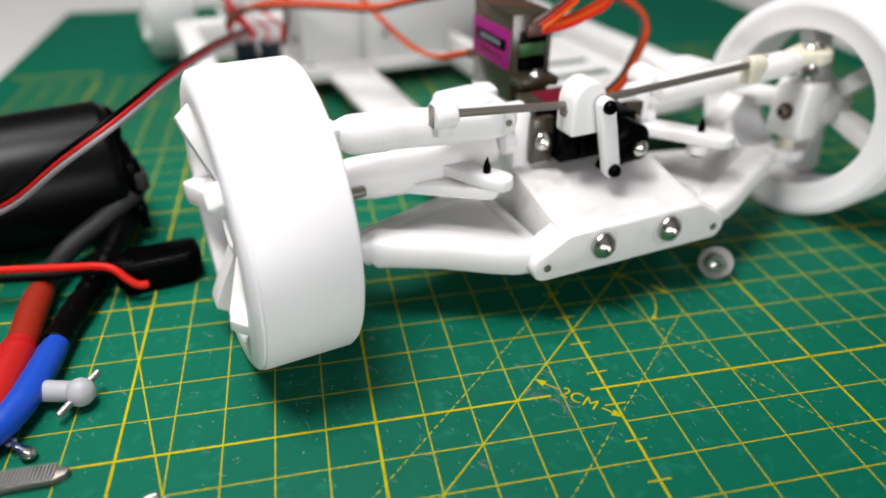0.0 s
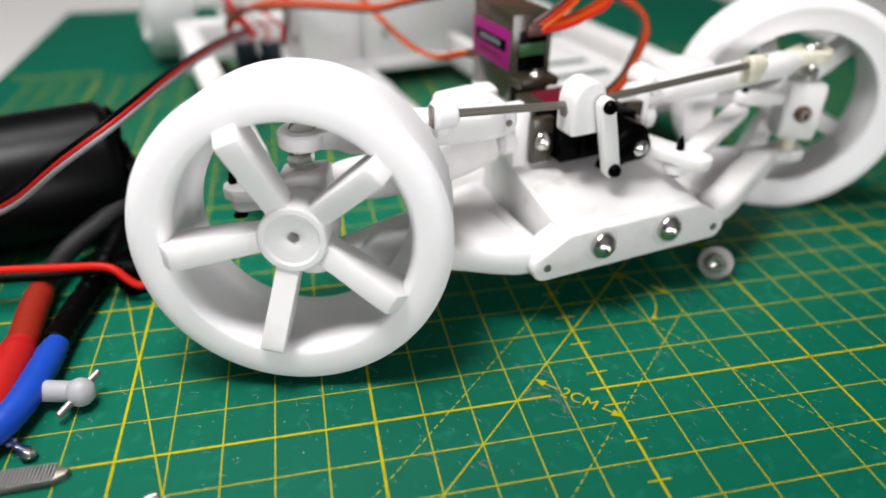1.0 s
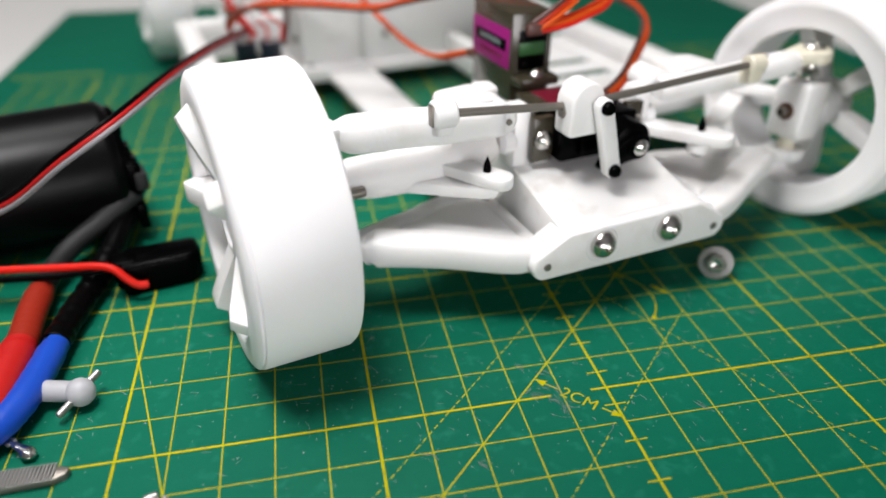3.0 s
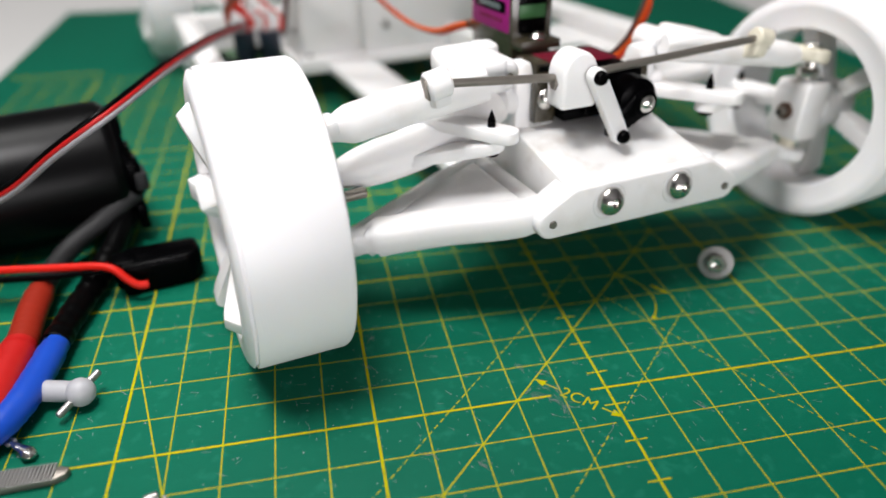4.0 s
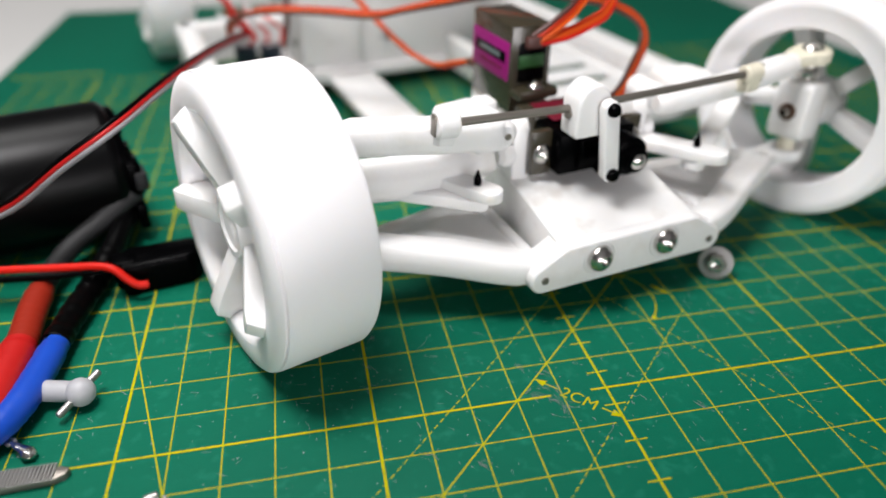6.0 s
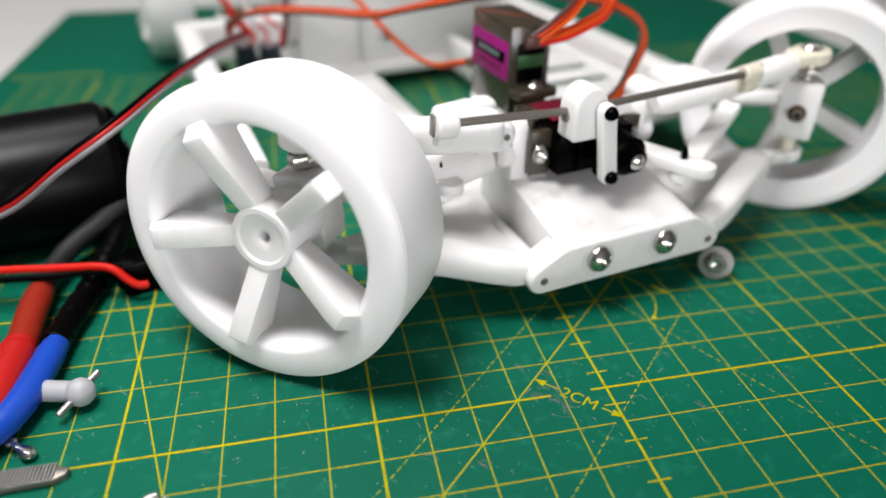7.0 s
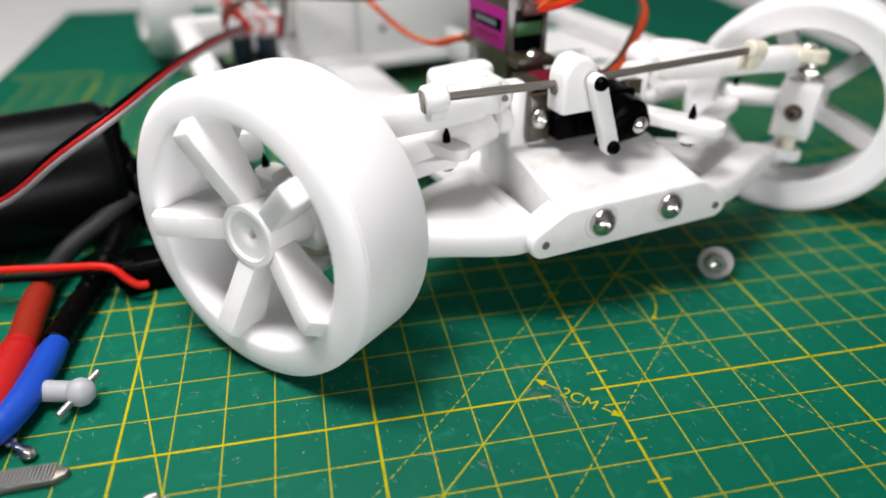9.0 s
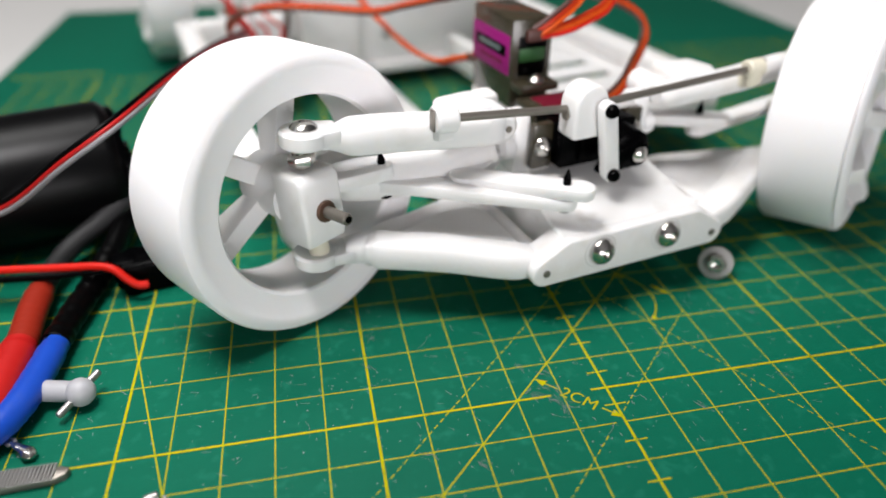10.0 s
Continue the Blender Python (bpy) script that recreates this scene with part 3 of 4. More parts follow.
CRANK = (0.0, 28.0, 34.0)
PINL, PINR = (-34.2, -35.4), (28.0, -37.0)
crank = part("steering_crank", rod((0, 0, -3), (0, 0, 4), 5.0, 28, 0.5), WHITE, car, "white printed steering crank")
part("crank_arm", joined(flat_bar([(0, 0), (-46, -14.5)], 3.6, -1.6, 1.35)), WHITE, crank)
part("crank_arm", joined(flat_bar([(-46, -14.5), (-32.4, -38.4)], 3.1, -1.5, 1.4)), WHITE, crank)
part("crank_arm", joined(flat_bar([(0, 0), (31.0, -41.0)], 3.4, -1.55, 1.45)), WHITE, crank)
crank_pin(*PINL, crank)
crank_pin(*PINR, crank)
TIE = 43.0
tie_left = part("tie_rod", joined(flat_bar([(0, 0), (TIE, 0)], 2.9, -1.5, 1.5, 0.7)), WHITE, car, "white printed tie rod")
tie_right = part("tie_rod", joined(flat_bar([(0, 0), (TIE, 0)], 2.9, -1.5, 1.5, 0.7)), WHITE, car, "white printed tie rod")


def frame_and_rear():
    part("floor_spar", box(-28, -8.5, 14, 153, 8.5, 12.0, 0.6), WHITE, car, "white flat spar")
    for s in (-1, 1):
        rail = [(74.5, 22), (77, 21), (82, 21), (83.5, 23), (83.5, 28), (82, 29.5), (77, 29.5), (74.5, 28)]
        part("side_rail", moved(prism(rail, "y", 40, 190, 0.3), Matrix.Diagonal((s, 1, 1, 1))), WHITE, car, "white side rail")
    part("cross_member", box(-83, -30, 181, 190, 8, 29.5, 1.0), WHITE, car)
    part("cross_member", box(30, 83, 181, 190, 8, 29.5, 1.0), WHITE, car)
    part("floor_plate", box(-40, 46, 152, 235, 8, 12, 0.8), WHITE, car)
    # gearbox block at the rear with its corner column
    part("gearbox", joined(box(-34, 46, 156, 225, 10, 62, 1.5), box(-37.5, -12, 150, 190, 10, 58, 2.0), box(-40, -10, 147, 152, 8.2, 15, 1.5)), WHITE, car, "white printed rear gearbox housing")
    for x, y, z in ((-37.9, 160, 24), (-35.0, 149.4, 15), (1.0, 155.4, 24), (25, 155.4, 40), (-37.9, 172, 34)):
        part("recessed_screw", rod((x - 0.3, y - 0.5, z), (x + 0.3, y + 0.6, z), 1.5, 12, 0.1), ZINC, car)
    # deck beside the servo with two slots
    for y0, y1 in ((60, 77.0), (81.5, 92.0), (96.5, 128)):
        part("deck_slat", box(34, 66, y0, y1, 20.9, 21.5, 0.15), WHITE, car, "white deck slat")
    part("deck_margin", box(66, 76, 58, 130, 19.5, 21.6, 0.5), WHITE, car)
    part("deck_edge", box(30, 34.5, 40, 156, 8.2, 21.6, 0.8), WHITE, car)
    part("corner_brace", prism([(30, 38), (83, 38), (83, 62), (40, 62)], "z", 18.0, 24.5, 2.0, 3), WHITE, car)
    part("rear_axle", rod((-80, 245, 32), (80, 245, 32), 3.0, 16), ROD, car)


def electronics():
    b = part("circuit_board", box(-74, -44, 138, 172, 15, 16.6, 0.2), PCB, car, "green circuit board with parts")
    part("board_tray", box(-76, -42, 136, 174, 9, 15, 0.8), WHITE, car)
    for x, y in ((-51, 148), (-60.5, 150)):
        c = part("capacitor", shift(lathe([(0, 4.0), (0.4, 4.3), (11.0, 4.3), (11.6, 3.8)], "z", 24), x, y, 16.6), NAVY, car, "dark capacitor can")
        part("cap_top", shift(lathe([(11.5, 3.4), (11.75, 3.3)], "z", 24), x, y, 16.6), ZINC, c)
    for x, y in ((-68, 146), (-70, 156), (-56, 160)):
        part("chip", box(x - 2.5, x + 2.5, y - 2, y + 2, 16.6, 19, 0.2), BLACK, car)
    for i in range(6):
        a = -62 + 3.2 * i
        part("board_lead", wire([(a, 150, 27), (a + 1.5, 148 + i, 32), (a - 3, 152, 36), (a - 6, 158, 40)], 0.7), RED if i % 2 else WHITEWIRE, car)


def ribbon(name, pts, label, gap=1.15, side=(0, 0, 1), order=(BROWN, RED, ORANGE)):
    """Three wires laid flat side by side; the whole ribbon is one part with a wire for each colour."""
    path = [Vector(p) for p in pts]
    holder = None
    for k, m in enumerate(order):
        off = []
        for i, p in enumerate(path):
            d = (path[min(i + 1, len(path) - 1)] - path[max(i - 1, 0)]).normalized()
            u = d.cross(Vector(side))
            u = u.normalized() if u.length > 1e-3 else Vector((1, 0, 0))
            off.append(p + u * gap * (k - 1))
        if holder is None:
            holder = part(name, wire(off, 0.66), m, car, label)
        else:
            part("strand", wire(off, 0.66), m, holder)


def cables():
    # from the lift servo, looping up and back over the deck
    ribbon("servo_cable", [(14, 18, 36), (23.3, 20, 40.3), (35.3, 30, 43.2), (44.7, 38, 48.6), (44.1, 42, 53.8), (34.5, 44, 58.8), (19.2, 46, 62.4), (2.1, 50, 64.0), (-11.1, 65, 59.0), (-19.1, 78, 54.5), (-26.5, 90, 50.6),
                           (-41.7, 105, 49.9), (-58.5, 118, 48.5), (-66, 138, 40), (-66, 150, 30)], "orange, red and brown servo cable", side=(0.3, -0.8, 0.6), order=(BROWN, ORANGE, RUST))
    # from the steering servo's boot, up and back in two bands
    ribbon("servo_cable", [(-4.1, 23.5, 57.6), (0, 22.6, 60.4), (5.6, 23.6, 63.2), (10.2, 26, 65.3), (17.5, 32, 69), (24, 46, 78), (18, 72, 98), (-30, 130, 95), (-62, 156, 78), (-66, 158, 60)],
           "orange, red and brown servo cable", gap=1.2, side=(0.3, -1, 0.5), order=(BROWN, RUST, ORANGE))
    ribbon("servo_cable", [(-2.8, 23.5, 57.4), (4.7, 22.6, 58.4), (13.1, 25, 59.6), (21, 28, 61.4), (26, 33, 65.6), (28, 46, 76), (24, 72, 96), (-24, 132, 93), (-58, 158, 76), (-62, 160, 58)],
           "orange, red and brown servo cable", gap=1.1, side=(0.3, -1, 0.5), order=(RUST, ORANGE, RED))
    ribbon("servo_cable", [(-6, 47, 45.6), (-11.2, 56, 42.6), (-14.3, 64, 39.9), (-17.1, 76, 39.9), (-19.5, 88, 42.4), (-23.1, 100, 47.4), (-27, 112, 52.5), (-38, 130, 55), (-55, 152, 48)], "orange, red and brown servo cable",
           gap=1.1, side=(0.4, 0.3, 1), order=(ORANGE, RUST, RED))
    for m, pts in ((RED, [(-56, 150, 30), (-61, 150, 38), (-66, 150, 46), (-74, 152, 54)]), (WHITEWIRE, [(-54, 150, 29), (-57, 150, 40), (-60, 152, 50), (-64, 156, 60)]), (BROWN, [(-44, 154, 24), (-42, 154, 34), (-41, 156, 44), (-43, 160, 56)])):
        part("supply_wire", wire(pts, 1.2), m, car)


frame_and_rear()
electronics()
cables()


# ---- loose things on the mat ----
def three_core_lead():
    lead = None
    pts = [(-52.8, 170.2, 17.5), (-31.3, 164.5, 24.3), (-13.2, 158.1, 37.5), (-0.5, 163, 44.5), (8.3, 192, 45.2), (15.5, 235, 40.5), (22.0, 280, 33), (23.5, 292, 31)]
    for k, m in enumerate((BLACKWIRE, LEADRED, LEADWHITE_SHADED)):
        off = [(x + 0.34 * (k - 1), y - 0.72 * (k - 1), z - 0.86 * (k - 1)) for x, y, z in pts]
        if lead is None:
            lead = thing("three_core_lead", wire(off, 0.62), m, "flat black, red and white lead draped over the motor", "cable")
        else:
            part("strand", wire(off, 0.62), m, lead)
    return lead


def motor():
    # lies on the mat, axis nearly along x
    place = Matrix.Translation((-12.5, 199.0, 18.4)) @ Matrix.Rotation(radians(19), 4, "Z")
    can = lathe([(-78, 17.4), (-77, 18.4), (-3.0, 18.4), (-1.2, 18.0), (0, 16.8)], "x", 72)
    m = thing("motor", moved(can, place), SATIN, "black cylindrical brushless motor lying on the cutting mat", "motor")
    part("end_bell", moved(joined(lathe([(0, 16.5), (1.6, 16.2), (2.0, 16.0), (2.0, 6.0), (1.2, 5.6)], "x", 48), box(0.4, 4.2, -17, -8, -4, 6, 1.0), box(0.5, 3.4, -18.5, -10, -14, -6, 1.0), box(0.4, 3.0, 2, 12, -6, 2, 1)), place), BLACK, m, "black vented end bell")
    for k in range(9):
        a = radians(20 + 40 * k)
        part("vent_rib", moved(box(1.2, 3.0, 9.5, 15.0, -1.1, 1.1, 0.3), place @ Matrix.Rotation(a, 4, "X")), SATIN, m)
    part("bearing_boss", moved(lathe([(1.0, 5.4), (3.6, 5.2), (4.0, 4.6), (4.0, 2.2)], "x", 32), place), SATIN, m)
    part("terminal_tab", moved(box(2.0, 5.4, -17.8, -10.5, -2.5, 3.0, 0.8), place), GREYWIRE, m)
    w = part("motor_wire", wire([(-6.5, 187, 14.0), (-8.8, 184, 13.6), (-15.5, 178.5, 10), (-22, 172, 7), (-25.2, 163, 5.2), (-26, 152, 4.6)], 2.7, 8, 14), GREYWIRE, m, "thick grey motor wire")
    part("motor_wire", wire([(-9, 188, 9), (-10.5, 176, 7.5), (-12.5, 164, 4.8), (-15.2, 152, 3.6), (-17, 140, 3.6), (-17.8, 133, 3.9)], 2.9, 8, 14), BLACKWIRE, m, "thick black motor wire")
    def sleeve(pts, r, mat, label):
        path = spline(pts, 8)
        rr = [r * (1 + 0.02 * math.sin(i * 2.3) + (-0.10 if i < 3 else 0)) for i in range(len(path))]
        part("heat_shrink", sweep(path, rr, 18), mat, m, label)
    ribs = spline([(-11.8, 168, 6.0), (-13.4, 160, 4.6), (-15.2, 152, 3.9), (-17, 141, 3.8), (-17.7, 134, 4.0)], 12)
    part("ribbed_sleeve", sweep(ribs, [3.1 + 0.10 * math.sin(i * 1.25) + 0.08 * math.sin(i * 0.47) for i in range(len(ribs))], 18), BLACKWIRE, m, "black wrinkled heat-shrink sleeve")
    sleeve([(-25.8, 156, 4.8), (-25.6, 146, 4.6), (-24.8, 138, 4.6), (-24.5, 133, 4.6)], 3.3, OLDSHRINK, "faded orange-red wrinkled heat-shrink sleeve")
    sleeve([(-24.6, 134, 4.8), (-24.4, 126, 4.8), (-24.2, 116, 4.8), (-24.0, 106, 4.8)], 3.9, SHRINKRED, "red heat-shrink sleeve")
    sleeve([(-17.4, 134, 4.0), (-18.2, 123, 4.4), (-19.8, 113.5, 4.6), (-23.5, 107, 4.6), (-34, 101, 4.6)], 3.1, SHRINKBLUE, "blue heat-shrink sleeve")


def switch_plug():
    s = thing("plug", moved(joined(prism([(-9.5, -5.0), (8.0, -4.2), (10.5, -1.0), (9.6, 5.4), (-7.5, 5.6), (-9.8, 2.0)], "z", 0, 9.0, 1.2, 3), box(-11, -5, -3.5, 3.0, 1.5, 9.6, 1.0)), pose(1.5, 161.5, 0.02, 0, 0, 10)), BLACK,
              "black plastic plug with red and black leads on the mat", "plug")
    part("lead", wire([(-46, 160, 9.6), (-34.6, 158.6, 10), (-20, 156.5, 10.2), (-12, 155.4, 10.3), (-7.9, 154.4, 9.6), (-4.8, 153.4, 6.6), (-2.6, 153.0, 5.0), (-0.6, 153.6, 4.6)], 1.0), RED, s, "thin red lead")
    part("lead", wire([(-46, 158.4, 7.8), (-34.6, 157.0, 8.2), (-20, 155.4, 8.6), (-10, 155.6, 9), (-6, 158, 8)], 0.9), BLACKWIRE, s, "thin black lead")


def knob():
    k = thing("knob", joined(rod((-18, 119.6, 3.6), (-9.5, 117.4, 3.6), 2.2, 24, 0.5), shift(lathe([(-2.9, 0.9), (-2.4, 1.8), (-1.4, 2.65), (0, 3.0), (1.4, 2.65), (2.4, 1.8), (2.9, 0.9)], "z", 28), -8.8, 117.2, 3.6)), DULL,
              "small white printed ball-end knob with a metal cross pin", "knob")
    part("cross_pin", joined(rod((-12.4, 112.3, 2.2), (-9.4, 116.2, 3.4), 0.8, 14), rod((-8.2, 118.2, 4.2), (-5.6, 121.3, 5.2), 0.8, 14)), ZINC, k, "grey metal cross pin")


def terminal():
    body = sweep(spline([(-19.6, 107.0, 1.9), (-18.4, 106.2, 1.8), (-17.0, 105.2, 1.5), (-15.8, 104.2, 1.3), (-14.6, 103.4, 1.2)], 4), [0.7, 0.7, 0.7, 0.72, 0.8, 0.85, 0.9, 1.0, 1.15, 1.3, 1.4, 1.45, 1.45, 1.4, 1.2, 0.9, 0.5], 14, 0.7)
    t = thing("crimp_terminal", body, STEEL, "small crimped bright steel terminal on the mat", "terminal")
    part("crimp", shift(lathe([(0, 0.35), (0.1, 1.0), (0.5, 1.1), (0.7, 0.9), (0.7, 0.35)], "z", 20, True), -19.6, 107.2, 1.6), ZINC, t)
    part("fold", rod((-17.4, 105.0, 2.2), (-14.9, 103.4, 2.0), 0.28, 10), ZINC, t)


def file_tip():
    bm = prism([(-40, 102.2), (-9.0, 99.6), (-7.2, 98.9), (-7.6, 97.6), (-9.4, 96.6), (-40, 94.6)], "z", 0.05, 1.7, 0.3)
    f = thing("pliers_tip", bm, ROD, "serrated grey steel pliers tip on the mat", "pliers")
    ridge = box(-0.2, 0.2, -2.1, 2.1, 1.6, 2.1, 0.08)
    me = bpy.data.meshes.new("ridge")
    bmesh.ops.scale(ridge, vec=(0.001,) * 3, verts=ridge.verts)
    ridge.to_mesh(me)
    ridge.free()
    me.materials.append(ZINC)
    for i in range(34):
        r = new("ridge", me)
        r.parent = f
        r.matrix_basis = pose(-0.0316 + 0.00066 * i, 0.0981, 0, 0, 0, -2)


def loose_screw():
    place = Matrix.Translation((145.5, 134.6, 4.3)) @ Matrix.Rotation(radians(-32), 4, "Z") @ Matrix.Rotation(radians(-14), 4, "X")
    s = thing("screw", moved(lathe([(0, 4.2), (-0.4, 4.5), (-0.9, 4.4), (-1.0, 2.9), (-0.6, 2.8)], "y", 40), place), ZINC, "grey steel flange-head screw lying on the mat", "screw")
    part("head", moved(lathe([(-0.8, 2.7), (-2.2, 2.7), (-2.7, 2.3), (-2.7, 1.5), (-2.2, 1.2), (-2.0, 0.2)], "y", 6), place), STEEL, s, "bright hexagonal head")
    part("shank", moved(joined(*[lathe([(i * 0.8, 1.2), (i * 0.8 + 0.4, 1.55), (i * 0.8 + 0.8, 1.2)], "y", 18) for i in range(10)]), place), ZINC, s)


def crumb():
    thing("metal_chip", joined(rod((7.0, 88.8, 0.9), (9.6, 89.6, 0.9), 0.9, 10), rod((10.2, 88.7, 0.6), (11.0, 89.2, 0.6), 0.6, 10)), ZINC, "tiny loose metal offcut on the mat", "offcut")


draped_lead = three_core_lead()
motor()
switch_plug()
knob()
terminal()
file_tip()
loose_screw()
crumb()
thing("case", box(455, 620, 345, 470, -3, 40, 4), BLACK, "black case standing on the desk beyond the mat", "case")


# ---- what moves ----
def track(rows, t):
    for (a, u), (b, v) in zip(rows, rows[1:]):
        if t <= b:
            return u + (v - u) * (t - a) / (b - a)
    return rows[-1][1]


# degrees of nose lift, of steering, of servo horn, and the sideways sway in millimetres
LIFT = [(0, 0), (2.8, 0), (3.2, 0.1), (3.6, 0.85), (3.8, 1.42), (3.9, 1.75), (4.0, 2.51), (4.6, 2.51), (4.7, 2.36), (4.8, 1.95), (4.9, 1.40), (5.0, 0.09), (5.1, -0.2), (5.2, -0.70), (5.4, -0.78), (5.7, -0.80),
        (6.8, -0.80), (7.1, -0.82), (7.2, -0.6), (7.3, -0.4), (7.4, 0.05), (7.5, 0.39), (7.6, 0.9), (7.7, 1.55), (7.8, 1.92), (7.9, 2.12), (8.0, 2.27), (8.2, 2.42), (8.6, 2.46), (8.7, 2.42), (8.8, 2.25), (8.9, 1.92),
        (9.0, 1.38), (9.1, 0.5), (9.2, -0.1), (9.3, -0.22), (9.5, -0.36), (10, -0.36)]
STEER = [(0, 15), (0.3, 15), (0.4, 26), (0.5, 43), (0.6, 54.5), (0.7, 65), (0.8, 72), (0.9, 78), (1.0, 78.5), (1.2, 77), (1.3, 57), (1.4, 40), (1.5, 15.5), (1.6, 10.5), (1.7, -6.5), (1.8, -19.5), (1.9, -34), (2.0, -42), (2.1, -44),
         (2.2, -43.5), (2.3, -18), (2.4, 15), (2.8, 15), (3.8, 14), (4.0, 12), (4.6, 12), (5.2, 13.2), (5.8, 15), (6.0, 22), (6.4, 46), (6.7, 56), (6.8, 56.6), (7.1, 58), (7.5, 53.8), (8.0, 49), (8.6, 49.5), (9.0, 45.5), (9.2, 39.5),
         (9.4, 37.6), (9.5, 35), (9.6, 21.7), (9.7, 11), (9.8, -5), (9.9, -34), (10, -54.4)]
HORN = [(0, 194.2), (2.8, 194.2), (3.6, 201), (3.8, 206), (4.0, 210.5), (4.6, 210.5), (4.8, 205.5), (5.0, 193.7), (5.2, 182), (5.5, 180), (6.6, 182), (7.1, 184.5), (7.5, 196.2), (8.0, 210), (8.6, 211.3), (8.8, 206), (9.0, 195.1), (9.2, 190), (9.5, 189), (10, 191.8)]
TOPX = [(0, -6.6), (2.8, -6.5), (4.0, -9.5), (4.6, -9.5), (5.0, -6.5), (5.3, -5.2), (5.7, -5.2), (7.0, -5.7), (7.5, -7.6), (8.0, -9.2), (8.6, -9.3), (9.0, -8.2), (9.5, -6.4), (10, -5.9)]
SWAY = [(0, 0), (5.7, 0), (7.0, -0.35), (7.5, -0.8), (8.0, -1.15), (9.0, -1.15), (9.5, -0.5), (10, 0)]
TIMES = [round(0.1 * k, 1) for k in range(101)]


def car_at(t):
    return Matrix.Translation((0.001 * track(SWAY, t), 0, 0)) @ CAR @ REAR @ Matrix.Rotation(radians(-track(LIFT, t)), 4, "X") @ REAR.inverted()


def right_steer(y):
    """Yaw of the other wheel for this yaw of the near one."""
    return track([(-60, -54.5), (-54, -49.8), (15, 20.3), (81, 74.2), (90, 81)], y)


def upright_at(t, side):
    y = track(STEER, t)
    y = y if side < 0 else right_steer(y)
    k = KL if side < 0 else KR
    return Matrix.Translation(k) @ Matrix.Rotation(radians(RX), 4, "X") @ Matrix.Rotation(radians(RY if side < 0 else -RY), 4, "Y") @ Matrix.Rotation(radians(y), 4, "Z")


def between(p, q):
    """Pose of a bar along +x from p towards q, kept level round its own length."""
    d = (q - p).normalized()
    yv = Vector((0, 0, 1)).cross(d).normalized()
    zv = d.cross(yv)
    return Matrix.Translation(p) @ Matrix((d, yv, zv)).transposed().to_4x4()


def mm(x, y, z):
    return Vector((x, y, z)) * 0.001


def hinge_turn(hx, hz, ox, oz, side, t):
    """Turn of an arm about its hinge that keeps its outer joint at its height over the mat."""
    goal = car_at(t).inverted() @ (CAR @ mm(side * ox, 0, oz))
    return math.atan2(goal.z * 1000 - hz, ox - hx) - math.atan2(oz - hz, ox - hx)


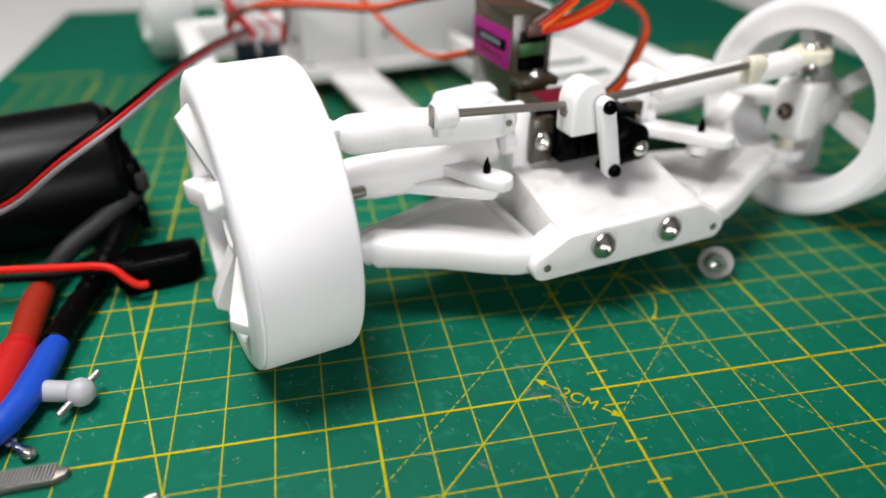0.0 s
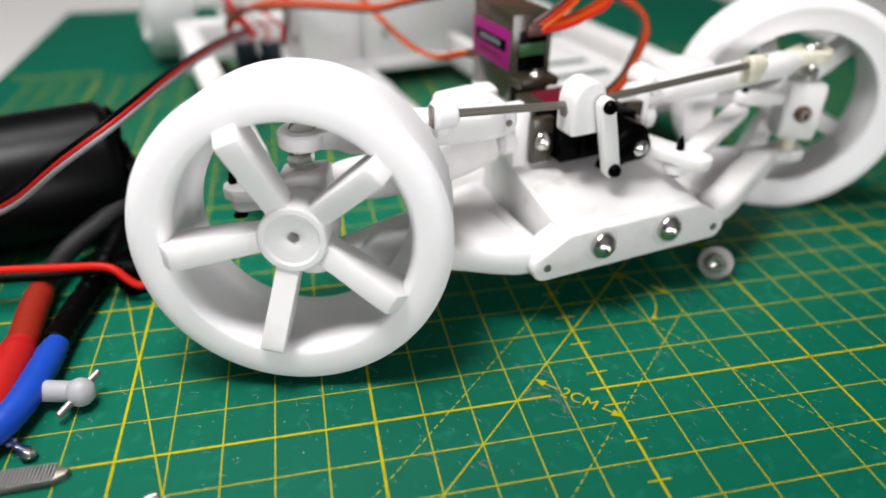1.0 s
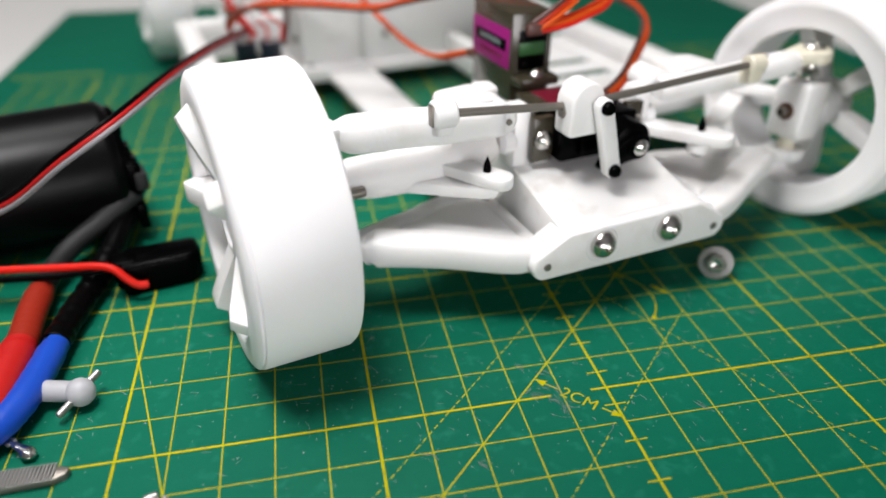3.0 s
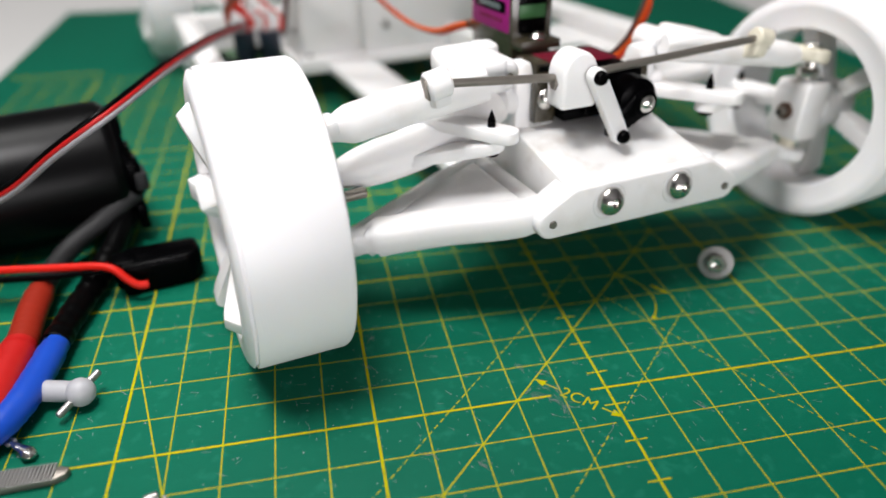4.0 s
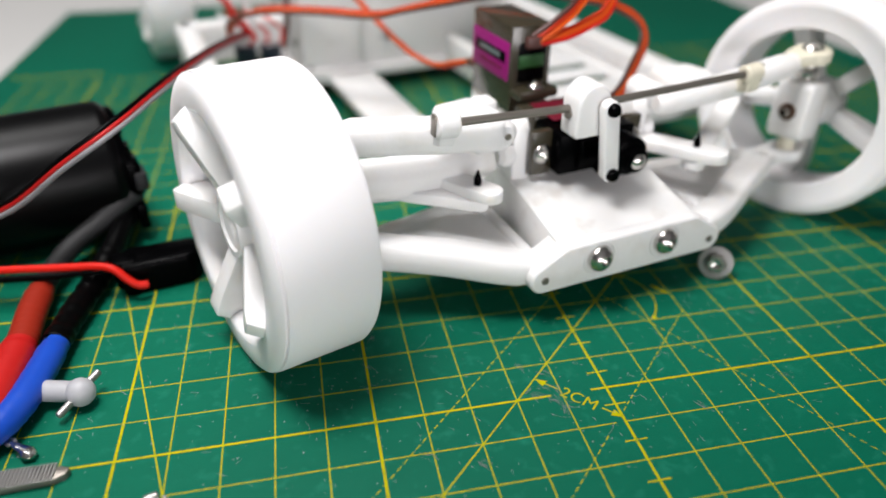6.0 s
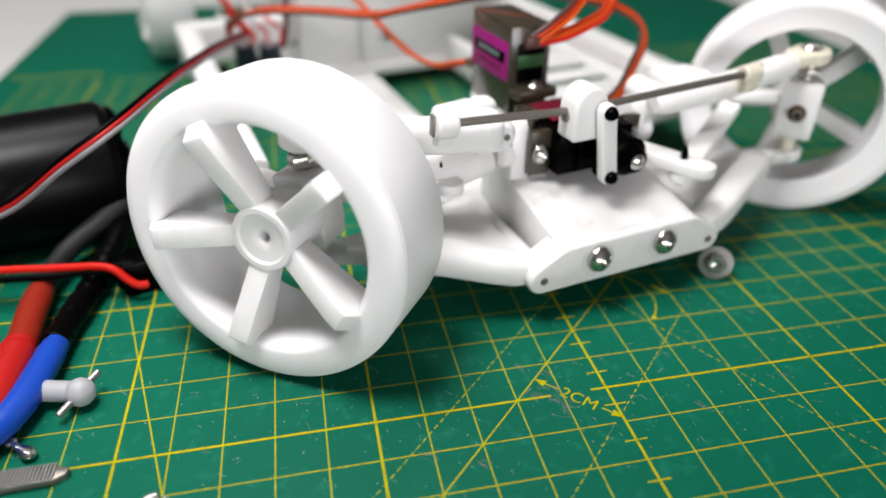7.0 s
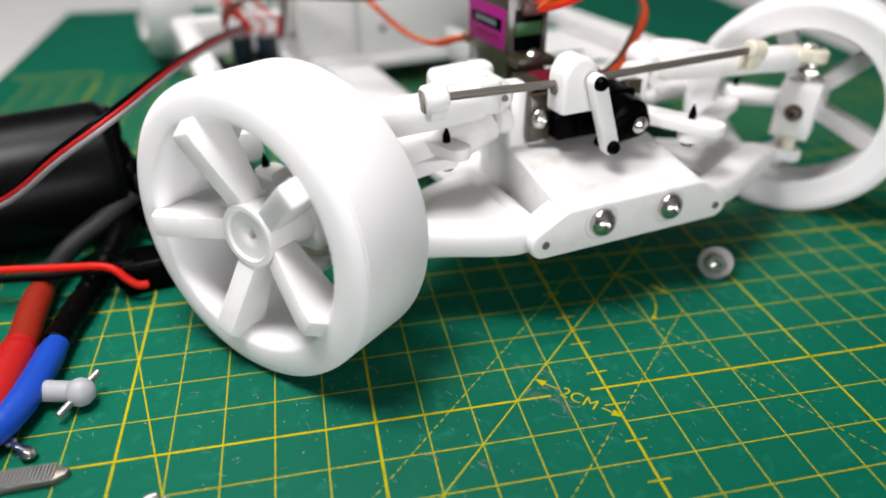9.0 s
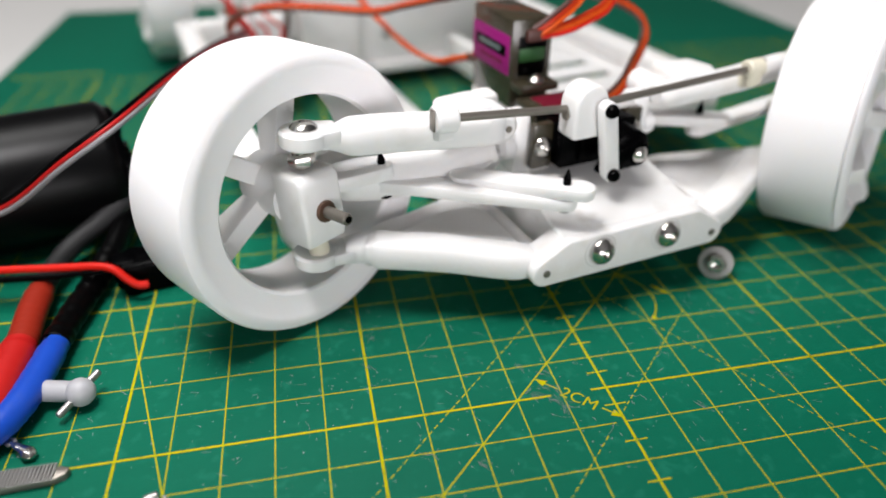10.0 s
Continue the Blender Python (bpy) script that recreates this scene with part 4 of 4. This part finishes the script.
def motions():
    rows = {}

    def add(ob, t, m):
        rows.setdefault(ob, []).append((t, m))

    for t in TIMES:
        c = car_at(t)
        inv = c.inverted()
        add(car, t, c)
        # the lead hangs from the chassis and rises with it
        add(draped_lead, t, Matrix.Translation((0, 0, 0.0026 * max(-0.35, track(LIFT, t) / 2.4))))
        pins = {}
        for side, wh, kn in ((-1, front_left, knuckle_left), (1, front_right, knuckle_right)):
            m = inv @ upright_at(t, side)
            # the rim sits back on its hub as the near wheel turns in
            slack = track([(-54, 1.0), (-40, 0.5), (-20, 0.0), (90, 0.0)], track(STEER, t)) if side < 0 else 0.0
            add(wh, t, inv @ Matrix.Translation((0, 0.0012 * slack, 0.0012 * slack)) @ upright_at(t, side))
            add(kn, t, m)
            pins[side] = m @ mm(5.0 * -side, 17.6, -0.6)
        ups = {}
        for side, lo, up in ((-1, lower_left, upper_left), (1, lower_right, upper_right)):
            a = hinge_turn(25.5, 16, 73.3, 18.6, side, t)
            add(lo, t, Matrix.Translation(mm(side * 25.5, 0, 16)) @ Matrix.Rotation(-a * side, 4, "Y"))
            a = hinge_turn(24, 43.5, 73.3, 47.1, side, t)
            ups[side] = Matrix.Translation(mm(side * 24, 0, 43.5)) @ Matrix.Rotation(-a * side, 4, "Y")
            add(up, t, ups[side])
        h = radians(track(HORN, t))
        lo_pt = Vector((8.0 + 11.0 * math.cos(h), 0, 35.3 + 11.0 * math.sin(h)))
        h = math.atan2(lo_pt.z - HORN_Z, lo_pt.x - HORN_X)
        add(horn, t, Matrix.Translation(mm(HORN_X, 0, HORN_Z)) @ Matrix.Rotation(math.pi - h, 4, "Y"))
        tx = track(TOPX, t)
        up_pt = Vector((tx, 0, lo_pt.z + math.sqrt(max(16.9 ** 2 - (tx - lo_pt.x) ** 2, 1))))
        lean = math.atan2(up_pt.x - lo_pt.x, up_pt.z - lo_pt.z)
        add(link, t, Matrix.Translation(lo_pt * 0.001) @ Matrix.Rotation(lean, 4, "Y"))
        mid = Vector((up_pt.x - 2.6, -7.0, up_pt.z - 1.2))
        add(rocker, t, Matrix.Translation(mm(mid.x, 0, mid.z)))
        for side, ob in ((-1, push_left), (1, push_right)):
            outer = ups[side] @ mm(side * 20, -6.6, 7.0)
            add(ob, t, between(outer, mid * 0.001))
        f = radians(track([(-60, 24.0), (-20, 11.2), (13, 1.4), (45.5, -9.6), (80, -18)], track(STEER, t)))
        cm = Matrix.Translation(mm(*CRANK)) @ Matrix.Rotation(f, 4, "Z")
        add(crank, t, cm)
        for side, ob, pin in ((-1, tie_left, PINL), (1, tie_right, PINR)):
            end = cm @ mm(*pin, -3.2)
            add(ob, t, between(end, pins[side]))
    for ob, r in rows.items():
        keep = [r[0]]
        for a, b, d in zip(r, r[1:], r[2:]):
            if max(abs(x - y) for p, q in ((a, b), (b, d)) for u, v in zip(p[1], q[1]) for x, y in zip(u, v)) > 1e-6:
                keep.append(b)
        keep.append(r[-1])
        walk(ob, keep)


motions()
